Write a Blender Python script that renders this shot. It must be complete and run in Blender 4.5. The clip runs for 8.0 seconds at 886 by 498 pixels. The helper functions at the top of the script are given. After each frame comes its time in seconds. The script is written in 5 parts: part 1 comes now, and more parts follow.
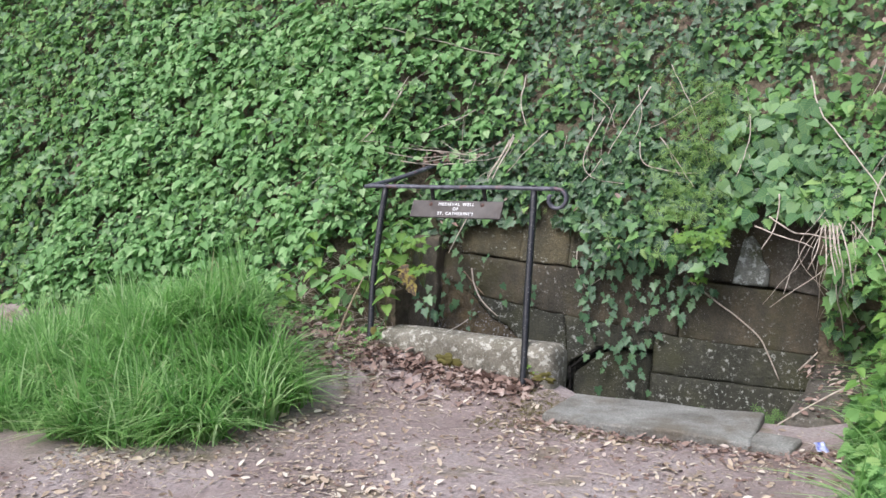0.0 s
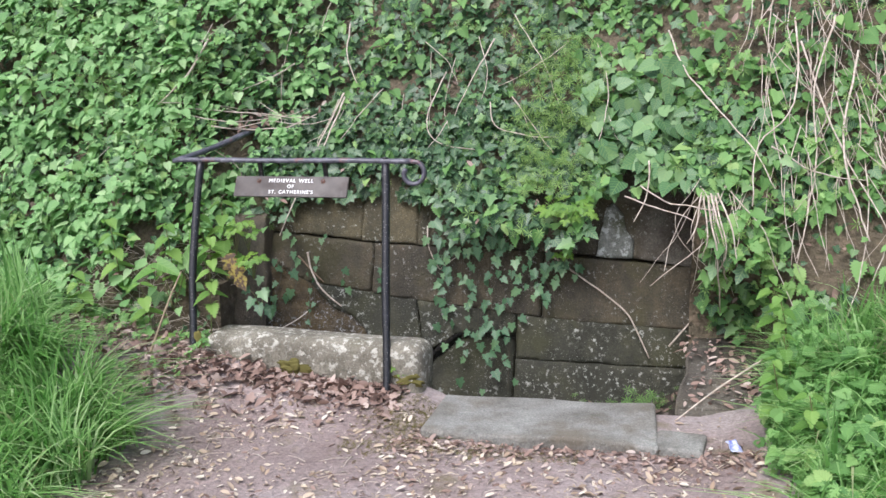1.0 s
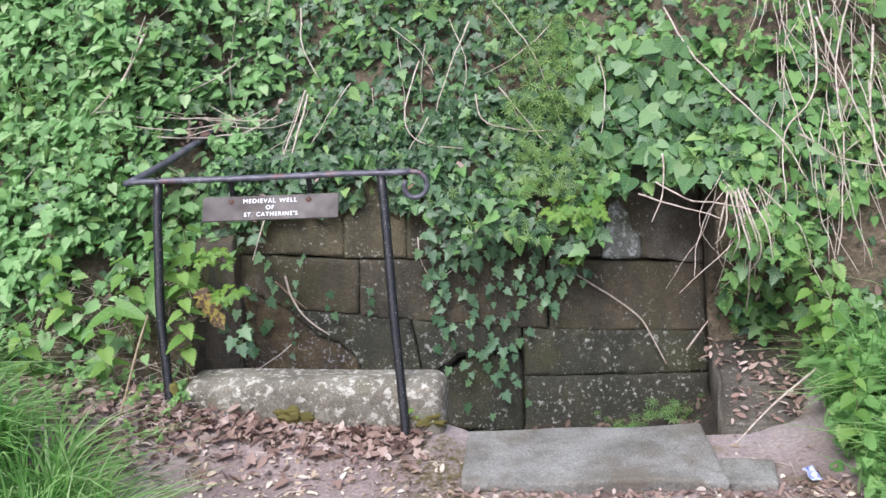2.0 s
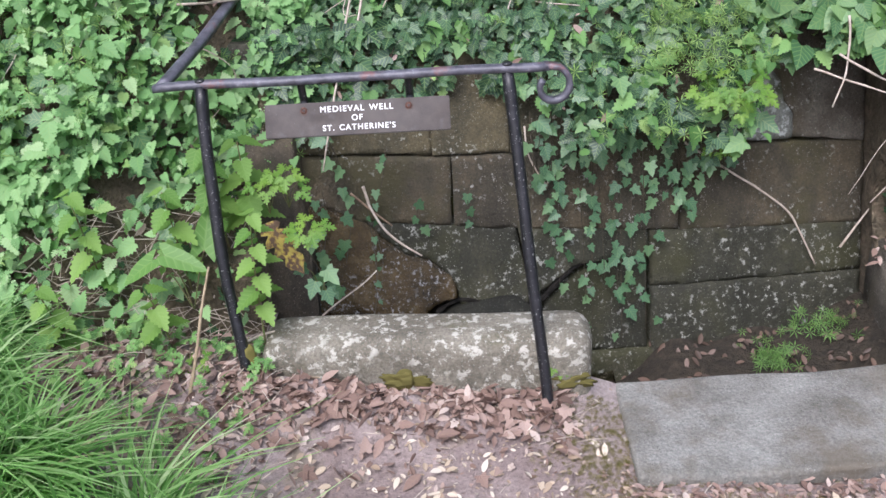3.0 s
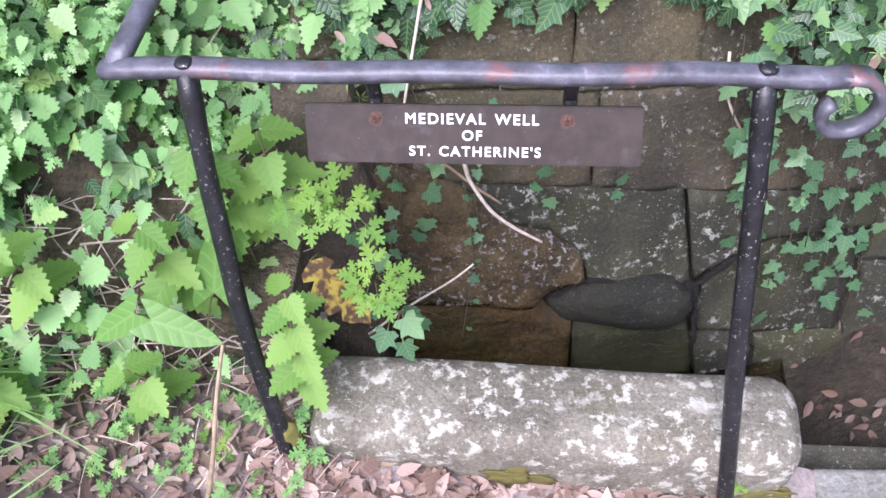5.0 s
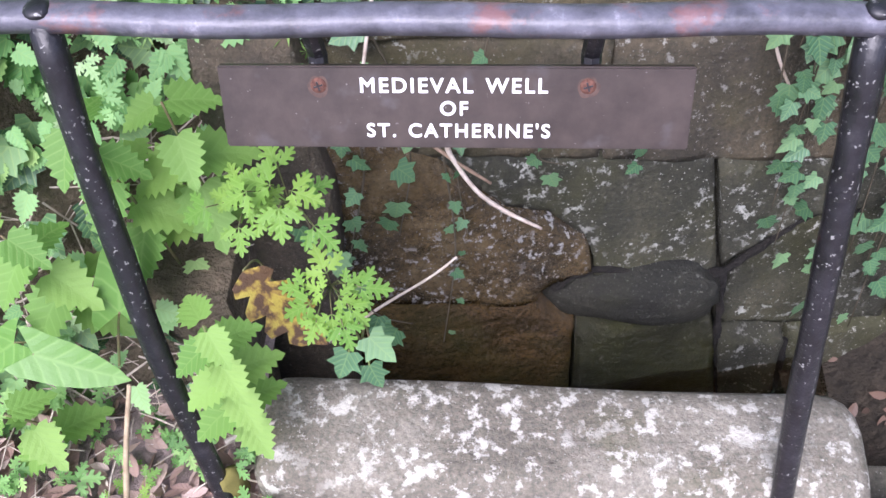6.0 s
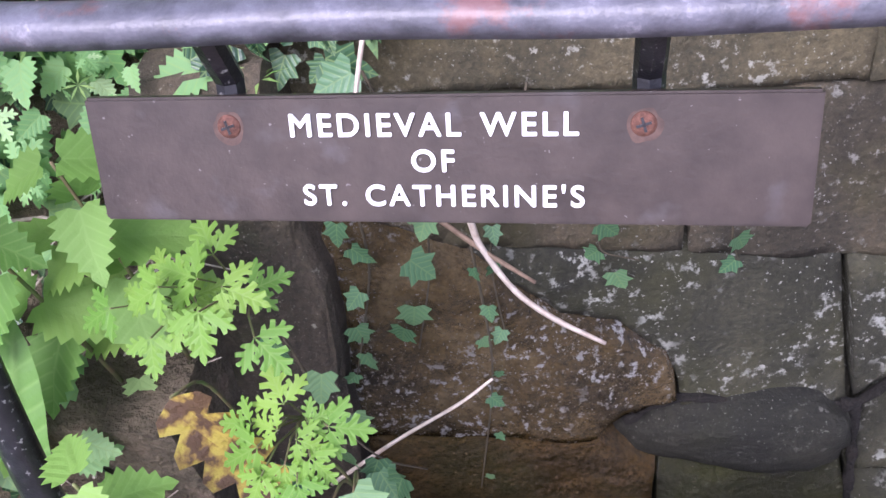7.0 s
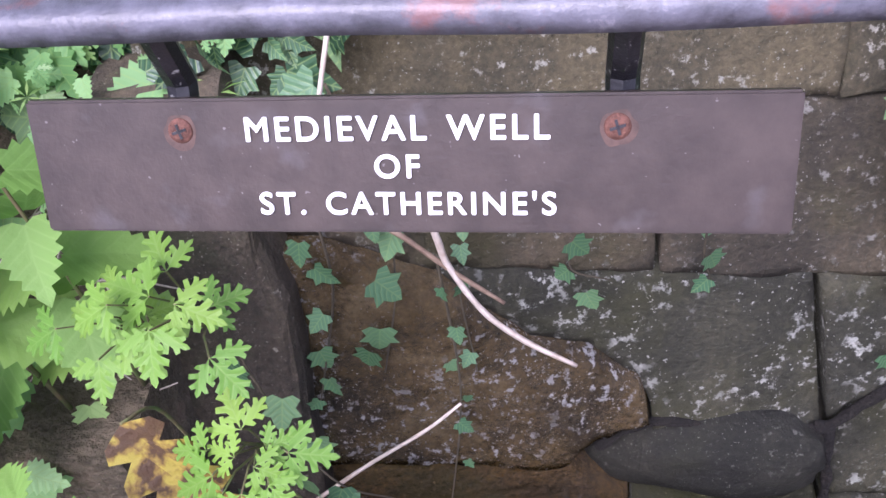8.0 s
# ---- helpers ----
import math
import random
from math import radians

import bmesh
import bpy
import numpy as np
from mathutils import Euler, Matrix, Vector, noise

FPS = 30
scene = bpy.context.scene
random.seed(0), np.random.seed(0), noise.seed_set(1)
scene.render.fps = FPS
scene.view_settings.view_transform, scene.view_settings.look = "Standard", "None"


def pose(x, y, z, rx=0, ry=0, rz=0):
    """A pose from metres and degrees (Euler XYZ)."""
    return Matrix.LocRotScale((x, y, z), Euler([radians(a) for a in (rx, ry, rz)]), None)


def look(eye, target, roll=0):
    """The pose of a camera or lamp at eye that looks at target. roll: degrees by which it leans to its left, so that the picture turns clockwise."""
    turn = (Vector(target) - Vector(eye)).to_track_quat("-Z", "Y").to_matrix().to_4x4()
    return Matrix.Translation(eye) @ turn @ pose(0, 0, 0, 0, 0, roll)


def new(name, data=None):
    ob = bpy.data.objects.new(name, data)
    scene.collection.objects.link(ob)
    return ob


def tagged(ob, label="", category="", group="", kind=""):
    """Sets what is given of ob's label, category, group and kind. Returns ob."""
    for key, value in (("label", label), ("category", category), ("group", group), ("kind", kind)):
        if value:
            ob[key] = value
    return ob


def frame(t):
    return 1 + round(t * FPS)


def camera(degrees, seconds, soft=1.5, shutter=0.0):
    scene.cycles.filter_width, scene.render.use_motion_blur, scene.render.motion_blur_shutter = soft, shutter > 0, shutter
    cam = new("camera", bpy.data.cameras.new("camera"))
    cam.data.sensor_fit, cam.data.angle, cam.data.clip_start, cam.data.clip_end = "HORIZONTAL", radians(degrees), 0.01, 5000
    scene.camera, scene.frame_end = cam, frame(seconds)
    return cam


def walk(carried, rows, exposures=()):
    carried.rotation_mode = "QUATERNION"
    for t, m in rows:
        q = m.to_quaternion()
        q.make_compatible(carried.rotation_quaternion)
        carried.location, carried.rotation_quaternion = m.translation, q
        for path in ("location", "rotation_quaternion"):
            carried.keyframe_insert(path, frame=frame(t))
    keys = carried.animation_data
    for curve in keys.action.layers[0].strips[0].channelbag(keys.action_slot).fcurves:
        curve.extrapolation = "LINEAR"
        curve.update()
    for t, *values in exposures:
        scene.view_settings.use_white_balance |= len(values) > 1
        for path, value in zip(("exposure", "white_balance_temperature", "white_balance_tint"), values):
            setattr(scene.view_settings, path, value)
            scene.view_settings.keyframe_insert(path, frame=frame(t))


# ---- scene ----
cam = camera(52.0, 8.0)
PATH = [
    (0, (2.465, -4.785, 1.064), (1.525, -3.029, 0.884), 0.1),
    (0.5, (2.091, -4.49, 1.118), (1.48, -2.606, 0.841), -2.2),
    (1, (1.77, -4.255, 1.223), (1.319, -2.333, 0.904), -0.6),
    (1.5, (1.408, -4.148, 1.323), (1.15, -2.206, 0.923), -1.2),
    (2, (1.107, -3.815, 1.411), (0.918, -1.867, 0.998), -3.0),
    (2.2, (1.026, -3.639, 1.512), (0.812, -1.728, 0.962), -4.1),
    (3.3, (0.27, -2.5, 1.815), (0.215, -0.742, 0.861), -3.8),
    (3.5, (0.296, -2.307, 1.797), (0.192, -0.544, 0.858), -3.3),
    (4, (0.298, -1.837, 2.01), (0.046, -0.188, 0.907), -4.1),
    (4.5, (0.215, -1.521, 2.046), (0.019, -0.075, 0.679), -2.2),
    (4.7, (0.151, -1.343, 2.018), (-0.04, -0.028, 0.524), -3.7),
    (5.8, (0.02, -0.916, 1.823), (-0.04, 0.201, 0.165), -1.9),
    (6, (0.051, -0.813, 1.684), (-0.057, 0.286, 0.016), -3.9),
    (6.5, (0.094, -0.722, 1.56), (-0.028, 0.472, -0.04), -4.4),
    (7, (0.131, -0.551, 1.333), (-0.196, 0.712, -0.182), -10.2),
    (7.5, (0.116, -0.54, 1.293), (-0.196, 0.737, -0.214), -9.7),
    (8, (0.127, -0.538, 1.292), (-0.131, 0.785, -0.186), -7.8),
]
walk(cam, [(t, look(eye, target, roll)) for t, eye, target, roll in PATH],
     [(0.0, 0.40, 5950, 13), (0.5, 0.52, 5950, 13), (1.5, 0.56, 5850, 15), (3.5, 0.52, 5750, 19), (4.0, 0.86, 5650, 23), (4.5, 1.03, 5650, 24), (6.0, 1.13, 5650, 25), (7.0, 1.17, 5600, 30), (8.0, 1.19, 5550, 33)])

# ---- light ----
world = bpy.data.worlds.new("overcast_sky")
scene.world = world
world.use_nodes = True
wn, wl = world.node_tree.nodes, world.node_tree.links
sky = wn.new("ShaderNodeTexSky")
sky.sky_type, sky.sun_disc = "NISHITA", False
sky.sun_elevation, sky.sun_rotation = radians(55), radians(200)
sky.dust_density, sky.air_density = 6.0, 1.0
grey = wn.new("ShaderNodeHueSaturation")
grey.inputs["Saturation"].default_value = 0.75
wl.new(sky.outputs[0], grey.inputs["Color"])
wl.new(grey.outputs[0], wn["Background"].inputs["Color"])
wn["Background"].inputs["Strength"].default_value = 0.15
sun = new("sun", bpy.data.lights.new("sun", "SUN"))
sun.data.energy, sun.data.angle, sun.data.color = 1.5, radians(40), (1.0, 0.98, 0.95)
sun.matrix_world = look((-2, -6, 11), (0.3, 0.3, 0.3))


# ---- materials ----
def nodes_of(name):
    m = bpy.data.materials.new(name)
    m.use_nodes = True
    nt = m.node_tree
    return m, nt.nodes, nt.links, nt.nodes["Principled BSDF"]


def noise_node(n, l, scale, detail=4.0, rough=0.6, coord=None):
    t = n.new("ShaderNodeTexNoise")
    t.inputs["Scale"].default_value, t.inputs["Detail"].default_value, t.inputs["Roughness"].default_value = scale, detail, rough
    if coord is not None:
        l.new(coord, t.inputs["Vector"])
    return t.outputs["Fac"]


def ramp(n, l, fac, stops):
    r = n.new("ShaderNodeValToRGB")
    while len(r.color_ramp.elements) < len(stops):
        r.color_ramp.elements.new(0.5)
    for e, (p, c) in zip(r.color_ramp.elements, stops):
        e.position, e.color = p, (*c, 1)
    l.new(fac, r.inputs[0])
    return r.outputs[0]


def mixed(n, l, fac, a, b, kind="MIX"):
    m = n.new("ShaderNodeMix")
    m.data_type, m.blend_type = "RGBA", kind
    if isinstance(fac, float):
        m.inputs[0].default_value = fac
    else:
        l.new(fac, m.inputs[0])
    for s, v in ((6, a), (7, b)):
        if isinstance(v, tuple):
            m.inputs[s].default_value = (*v, 1)
        else:
            l.new(v, m.inputs[s])
    return m.outputs[2]


def bump(n, l, p, height, strength, dist=0.01):
    b = n.new("ShaderNodeBump")
    b.inputs["Strength"].default_value, b.inputs["Distance"].default_value = strength, dist
    l.new(height, b.inputs["Height"])
    l.new(b.outputs[0], p.inputs["Normal"])


def place(n):
    return n.new("ShaderNodeNewGeometry").outputs["Position"]


def leaf_material(name, stops, rough=0.45, glow=0.35, vein=(0.30, 0.42, 0.14), vein_mix=0.5, island=True):
    m, n, l, p = nodes_of(name)
    rnd = n.new("ShaderNodeNewGeometry").outputs["Random Per Island"] if island else n.new("ShaderNodeObjectInfo").outputs["Random"]
    pos = place(n)
    col = ramp(n, l, rnd, stops)
    col = mixed(n, l, noise_node(n, l, 60, coord=pos), col, (0.5, 0.5, 0.5), "OVERLAY")
    uv = n.new("ShaderNodeUVMap")
    sep = n.new("ShaderNodeSeparateXYZ")
    l.new(uv.outputs[0], sep.inputs[0])
    ab = n.new("ShaderNodeMath")
    ab.operation = "ABSOLUTE"
    l.new(sep.outputs[0], ab.inputs[0])
    side = n.new("ShaderNodeMath")
    side.operation = "MULTIPLY_ADD"
    l.new(ab.outputs[0], side.inputs[0])
    side.inputs[1].default_value = -0.9
    l.new(sep.outputs[1], side.inputs[2])
    wave = n.new("ShaderNodeMath")
    wave.operation = "PINGPONG"
    l.new(side.outputs[0], wave.inputs[0])
    wave.inputs[1].default_value = 0.1
    low = n.new("ShaderNodeMath")
    low.operation = "MINIMUM"
    l.new(wave.outputs[0], low.inputs[0])
    l.new(ab.outputs[0], low.inputs[1])
    line = ramp(n, l, low.outputs[0], [(0.0, (1, 1, 1)), (0.03, (0, 0, 0))])
    half = n.new("ShaderNodeMath")
    half.operation = "MULTIPLY"
    l.new(line, half.inputs[0])
    half.inputs[1].default_value = vein_mix
    col = mixed(n, l, half.outputs[0], col, vein)
    l.new(col, p.inputs["Base Color"])
    p.inputs["Roughness"].default_value = rough
    crin = n.new("ShaderNodeMath")
    crin.operation = "MULTIPLY_ADD"
    l.new(noise_node(n, l, 130, 3, coord=pos), crin.inputs[0])
    crin.inputs[1].default_value = 0.16
    l.new(low.outputs[0], crin.inputs[2])
    bump(n, l, p, crin.outputs[0], 0.5, 0.012)
    tr = n.new("ShaderNodeBsdfTranslucent")
    l.new(col, tr.inputs["Color"])
    mx = n.new("ShaderNodeMixShader")
    mx.inputs[0].default_value = glow
    l.new(p.outputs[0], mx.inputs[1])
    l.new(tr.outputs[0], mx.inputs[2])
    l.new(mx.outputs[0], n["Material Output"].inputs["Surface"])
    return m


IVY_COLOURS = [(0.0, (0.020, 0.056, 0.028)), (0.5, (0.041, 0.103, 0.051)), (0.85, (0.082, 0.17, 0.083)), (1.0, (0.16, 0.26, 0.12))]
LIGHT_COLOURS = [(0.0, (0.10, 0.24, 0.065)), (0.5, (0.18, 0.37, 0.105)), (0.85, (0.26, 0.47, 0.15)), (1.0, (0.36, 0.53, 0.18))]
M_IVY = leaf_material("ivy_leaf", IVY_COLOURS, 0.35, 0.2)
M_IVY_ONE = leaf_material("ivy_leaf_single", [(0.0, (0.045, 0.12, 0.058)), (0.6, (0.095, 0.20, 0.10)), (1.0, (0.17, 0.30, 0.14))], 0.35, 0.2, vein_mix=0.3, island=False)
M_IVY_YOUNG = leaf_material("young_ivy_leaf", [(0.0, (0.06, 0.15, 0.06)), (0.5, (0.12, 0.25, 0.10)), (1.0, (0.22, 0.37, 0.15))], 0.4, 0.3)
M_NETTLE = leaf_material("nettle_leaf", LIGHT_COLOURS, 0.6, 0.4, (0.22, 0.38, 0.09), 0.4)
M_NETTLE_ONE = leaf_material("nettle_leaf_single", [(0.0, (0.11, 0.25, 0.04)), (0.6, (0.18, 0.34, 0.065)), (1.0, (0.26, 0.43, 0.095))], 0.6, 0.4, (0.24, 0.40, 0.10), 0.4, island=False)
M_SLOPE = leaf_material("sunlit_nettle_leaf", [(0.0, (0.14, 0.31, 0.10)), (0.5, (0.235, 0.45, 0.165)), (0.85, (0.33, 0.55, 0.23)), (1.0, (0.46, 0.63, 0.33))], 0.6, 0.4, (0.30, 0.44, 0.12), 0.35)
M_BRIGHT = leaf_material("bright_leaf", [(0.0, (0.11, 0.26, 0.03)), (1.0, (0.23, 0.39, 0.055))], 0.5, 0.4, vein_mix=0.25, island=False)
M_WEED = leaf_material("seedling_leaf", [(0.0, (0.05, 0.13, 0.025)), (1.0, (0.13, 0.27, 0.05))], 0.5, 0.3)
M_CLEAVER = leaf_material("cleavers_leaf", [(0.0, (0.12, 0.25, 0.05)), (1.0, (0.30, 0.46, 0.13))], 0.55, 0.35)
M_GRASS = leaf_material("grass_blade", [(0.0, (0.13, 0.30, 0.075)), (0.5, (0.29, 0.54, 0.16)), (0.85, (0.46, 0.69, 0.29)), (0.97, (0.58, 0.73, 0.40)), (1.0, (0.56, 0.52, 0.29))], 0.5, 0.55, vein_mix=0.1)
M_LITTER = leaf_material("fallen_leaf", [(0.0, (0.15, 0.095, 0.075)), (0.5, (0.28, 0.19, 0.155)), (0.85, (0.40, 0.30, 0.255)), (1.0, (0.56, 0.48, 0.42))], 0.75, 0.1, (0.3, 0.2, 0.12), 0.3)
M_MOSS = leaf_material("moss", [(0.0, (0.10, 0.088, 0.022)), (1.0, (0.19, 0.17, 0.042))], 0.9, 0.1, vein_mix=0.0)
M_WETLEAF = leaf_material("wet_fallen_leaf", [(0.0, (0.05, 0.032, 0.022)), (1.0, (0.17, 0.11, 0.08))], 0.5, 0.05, (0.1, 0.07, 0.04), 0.2)
M_CHIP = leaf_material("pale_flake", [(0.0, (0.30, 0.22, 0.15)), (0.6, (0.52, 0.43, 0.32)), (1.0, (0.68, 0.62, 0.52))], 0.8, 0.05, (0.4, 0.3, 0.2), 0.1)


def blotched_material():
    m, n, l, p = nodes_of("yellowing_leaf")
    pos = place(n)
    col = ramp(n, l, noise_node(n, l, 45, 3, 0.5, coord=pos), [(0.40, (0.34, 0.28, 0.045)), (0.50, (0.20, 0.13, 0.03)), (0.56, (0.075, 0.042, 0.02))])
    l.new(col, p.inputs["Base Color"])
    p.inputs["Roughness"].default_value = 0.5
    bump(n, l, p, noise_node(n, l, 90, 4, coord=pos), 0.6, 0.006)
    return m


M_YELLOW = blotched_material()


def stem_material(name, a, b):
    m, n, l, p = nodes_of(name)
    pos = place(n)
    l.new(ramp(n, l, noise_node(n, l, 35, coord=pos), [(0.3, a), (0.7, b)]), p.inputs["Base Color"])
    p.inputs["Roughness"].default_value = 0.8
    bump(n, l, p, noise_node(n, l, 260, coord=pos), 0.4, 0.003)
    return m


M_ARUM = leaf_material("arum_leaf", [(0.0, (0.085, 0.21, 0.038)), (1.0, (0.125, 0.27, 0.05))], 0.45, 0.3, (0.28, 0.45, 0.13), 0.3, island=False)
M_STRAW = stem_material("dry_stem", (0.34, 0.27, 0.21), (0.62, 0.55, 0.47))
M_STALK = stem_material("weathered_stalk", (0.20, 0.15, 0.09), (0.42, 0.34, 0.22))
M_VINE = stem_material("ivy_stem", (0.035, 0.030, 0.018), (0.075, 0.060, 0.035))
M_TWIG = stem_material("brown_twig", (0.14, 0.09, 0.06), (0.30, 0.22, 0.15))
M_GREENSTEM = stem_material("green_stem", (0.12, 0.20, 0.05), (0.20, 0.14, 0.08))


def earth_material():
    m, n, l, p = nodes_of("trodden_earth")
    pos = place(n)
    big = noise_node(n, l, 1.6, 5, coord=pos)
    fine = noise_node(n, l, 55, 8, 0.75, coord=pos)
    base = ramp(n, l, big, [(0.3, (0.22, 0.165, 0.15)), (0.5, (0.34, 0.275, 0.255)), (0.7, (0.44, 0.385, 0.37))])
    base = mixed(n, l, 0.7, base, ramp(n, l, fine, [(0.3, (0.22, 0.22, 0.22)), (0.7, (0.75, 0.75, 0.75))]), "OVERLAY")
    moss = ramp(n, l, noise_node(n, l, 4.5, 6, coord=pos), [(0.56, (0, 0, 0)), (0.70, (0.6, 0.6, 0.6))])
    base = mixed(n, l, moss, base, (0.16, 0.14, 0.045))
    l.new(base, p.inputs["Base Color"])
    p.inputs["Roughness"].default_value = 0.95
    bump(n, l, p, fine, 0.8, 0.02)
    return m


def soil_material(name="bank_soil", k=1.0):
    m, n, l, p = nodes_of(name)
    pos = place(n)
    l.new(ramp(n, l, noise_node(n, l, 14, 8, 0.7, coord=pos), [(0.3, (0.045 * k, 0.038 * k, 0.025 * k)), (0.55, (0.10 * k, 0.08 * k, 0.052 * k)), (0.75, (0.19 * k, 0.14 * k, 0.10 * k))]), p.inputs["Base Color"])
    p.inputs["Roughness"].default_value = 0.95
    bump(n, l, p, noise_node(n, l, 40, 6, coord=pos), 1.0, 0.05)
    return m


def stone_material(name, dark, mid, light, speck=(0.55, 0.55, 0.50), speck_from=0.62, speck_scale=38, rough=0.85, moss_from=0.6, moss=(0.09, 0.10, 0.025), streak=0.0, patch_from=0.42):
    m, n, l, p = nodes_of(name)
    pos = place(n)
    shift = n.new("ShaderNodeVectorMath")
    shift.operation = "ADD"
    comb = n.new("ShaderNodeCombineXYZ")
    info = n.new("ShaderNodeObjectInfo")
    mul = n.new("ShaderNodeMath")
    mul.operation = "MULTIPLY"
    mul.inputs[1].default_value = 7.0
    l.new(info.outputs["Random"], mul.inputs[0])
    l.new(mul.outputs[0], comb.inputs[0])
    l.new(pos, shift.inputs[0])
    l.new(comb.outputs[0], shift.inputs[1])
    v = shift.outputs[0]
    if streak:
        mp = n.new("ShaderNodeMapping")
        mp.inputs["Scale"].default_value = (1, 1, streak)
        l.new(v, mp.inputs[0])
        vv = mp.outputs[0]
    else:
        vv = v
    base = ramp(n, l, noise_node(n, l, 5, 8, 0.65, coord=vv), [(0.3, dark), (0.5, mid), (0.72, light)])
    fine = noise_node(n, l, 110, 8, 0.7, coord=v)
    base = mixed(n, l, 0.85, base, ramp(n, l, fine, [(0.3, (0.22, 0.25, 0.25)), (0.7, (0.72, 0.72, 0.72))]), "OVERLAY")
    mo = ramp(n, l, noise_node(n, l, 3.2, 6, coord=v), [(moss_from, (0, 0, 0)), (moss_from + 0.14, (0.75, 0.75, 0.75))])
    base = mixed(n, l, mo, base, moss)
    sp = ramp(n, l, noise_node(n, l, speck_scale, 5, 0.65, coord=v), [(speck_from, (0, 0, 0)), (speck_from + 0.07, (0.85, 0.85, 0.85))])
    patch = ramp(n, l, noise_node(n, l, 6, 3, coord=v), [(patch_from, (0, 0, 0)), (patch_from + 0.16, (1, 1, 1))])
    sp = mixed(n, l, 1.0, sp, patch, "MULTIPLY")
    base = mixed(n, l, sp, base, speck)
    dots = ramp(n, l, noise_node(n, l, speck_scale * 3.6, 2, 0.5, coord=v), [(0.665, (0, 0, 0)), (0.70, (0.7, 0.7, 0.7))])
    dots = mixed(n, l, 1.0, dots, ramp(n, l, noise_node(n, l, 9, 3, coord=vv), [(0.42, (0.15, 0.15, 0.15)), (0.6, (1, 1, 1))]), "MULTIPLY")
    base = mixed(n, l, dots, base, speck)
    l.new(base, p.inputs["Base Color"])
    p.inputs["Roughness"].default_value = rough
    bump(n, l, p, noise_node(n, l, 45, 9, 0.7, coord=v), 0.9, 0.016)
    return m


M_EARTH, M_SOIL = earth_material(), soil_material(k=1.7)
M_MUD = soil_material("pit_silt", 0.5)
# near-black colour for the shade painted into the wall's cracks
M_CRACK_SHADE = soil_material("crack_shade_black", 0.12)
M_KERB = stone_material("lichen_stone", (0.115, 0.100, 0.075), (0.195, 0.174, 0.134), (0.31, 0.282, 0.225), (0.60, 0.585, 0.51), 0.535, 32, moss_from=0.58, moss=(0.10, 0.095, 0.04), patch_from=0.34)
M_SLAB = stone_material("grey_slab", (0.14, 0.13, 0.11), (0.25, 0.24, 0.215), (0.36, 0.35, 0.32), (0.5, 0.5, 0.47), 0.66, 60, moss_from=0.50, moss=(0.135, 0.11, 0.075))
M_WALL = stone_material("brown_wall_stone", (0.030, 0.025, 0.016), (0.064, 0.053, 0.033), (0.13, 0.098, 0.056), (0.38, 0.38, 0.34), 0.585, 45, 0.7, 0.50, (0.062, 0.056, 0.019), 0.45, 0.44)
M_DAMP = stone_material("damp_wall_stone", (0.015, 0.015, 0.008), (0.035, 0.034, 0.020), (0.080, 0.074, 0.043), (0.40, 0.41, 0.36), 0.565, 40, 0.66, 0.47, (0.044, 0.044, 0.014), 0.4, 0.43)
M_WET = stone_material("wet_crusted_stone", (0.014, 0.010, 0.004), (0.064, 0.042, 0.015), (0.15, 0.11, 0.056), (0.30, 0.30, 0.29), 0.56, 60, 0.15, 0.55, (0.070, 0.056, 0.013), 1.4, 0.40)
M_SILT = stone_material("orange_silt", (0.05, 0.028, 0.012), (0.11, 0.065, 0.028), (0.18, 0.12, 0.06), (0.25, 0.2, 0.13), 0.66, 40, 0.9, 0.7)
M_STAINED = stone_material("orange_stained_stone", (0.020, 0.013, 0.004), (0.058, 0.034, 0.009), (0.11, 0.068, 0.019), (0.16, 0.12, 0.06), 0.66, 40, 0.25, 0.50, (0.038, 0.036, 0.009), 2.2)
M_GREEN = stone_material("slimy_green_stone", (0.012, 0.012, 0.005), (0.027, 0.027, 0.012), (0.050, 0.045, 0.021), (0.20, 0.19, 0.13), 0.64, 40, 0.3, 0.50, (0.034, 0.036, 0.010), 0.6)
M_JAMB = stone_material("brown_jamb_stone", (0.030, 0.024, 0.017), (0.070, 0.055, 0.037), (0.14, 0.108, 0.066), (0.3, 0.28, 0.22), 0.64, 60, 0.6, 0.55, (0.045, 0.05, 0.018), 0.3)
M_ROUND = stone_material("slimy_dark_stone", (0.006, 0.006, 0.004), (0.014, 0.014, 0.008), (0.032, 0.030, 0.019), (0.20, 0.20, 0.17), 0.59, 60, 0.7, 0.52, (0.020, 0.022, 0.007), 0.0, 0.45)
M_WEATHERED = stone_material("pale_weathered_stone", (0.075, 0.075, 0.055), (0.20, 0.205, 0.185), (0.36, 0.375, 0.355), (0.50, 0.53, 0.51), 0.53, 22, 0.9, 0.52, (0.075, 0.08, 0.025), 0.0, 0.36)
M_MOSSY = stone_material("mossy_stone", (0.035, 0.032, 0.020), (0.085, 0.072, 0.040), (0.17, 0.135, 0.070), (0.40, 0.40, 0.34), 0.58, 55, 0.8, 0.55, (0.070, 0.066, 0.020), 0.45, 0.42)
M_CHEEK = stone_material("earthy_stone", (0.055, 0.046, 0.034), (0.105, 0.090, 0.070), (0.19, 0.17, 0.14), (0.42, 0.42, 0.38), 0.60, 45, moss_from=0.5, moss=(0.07, 0.058, 0.03))
M_JOINT = stone_material("old_mortar", (0.028, 0.026, 0.019), (0.062, 0.057, 0.041), (0.13, 0.12, 0.09), moss_from=0.55)


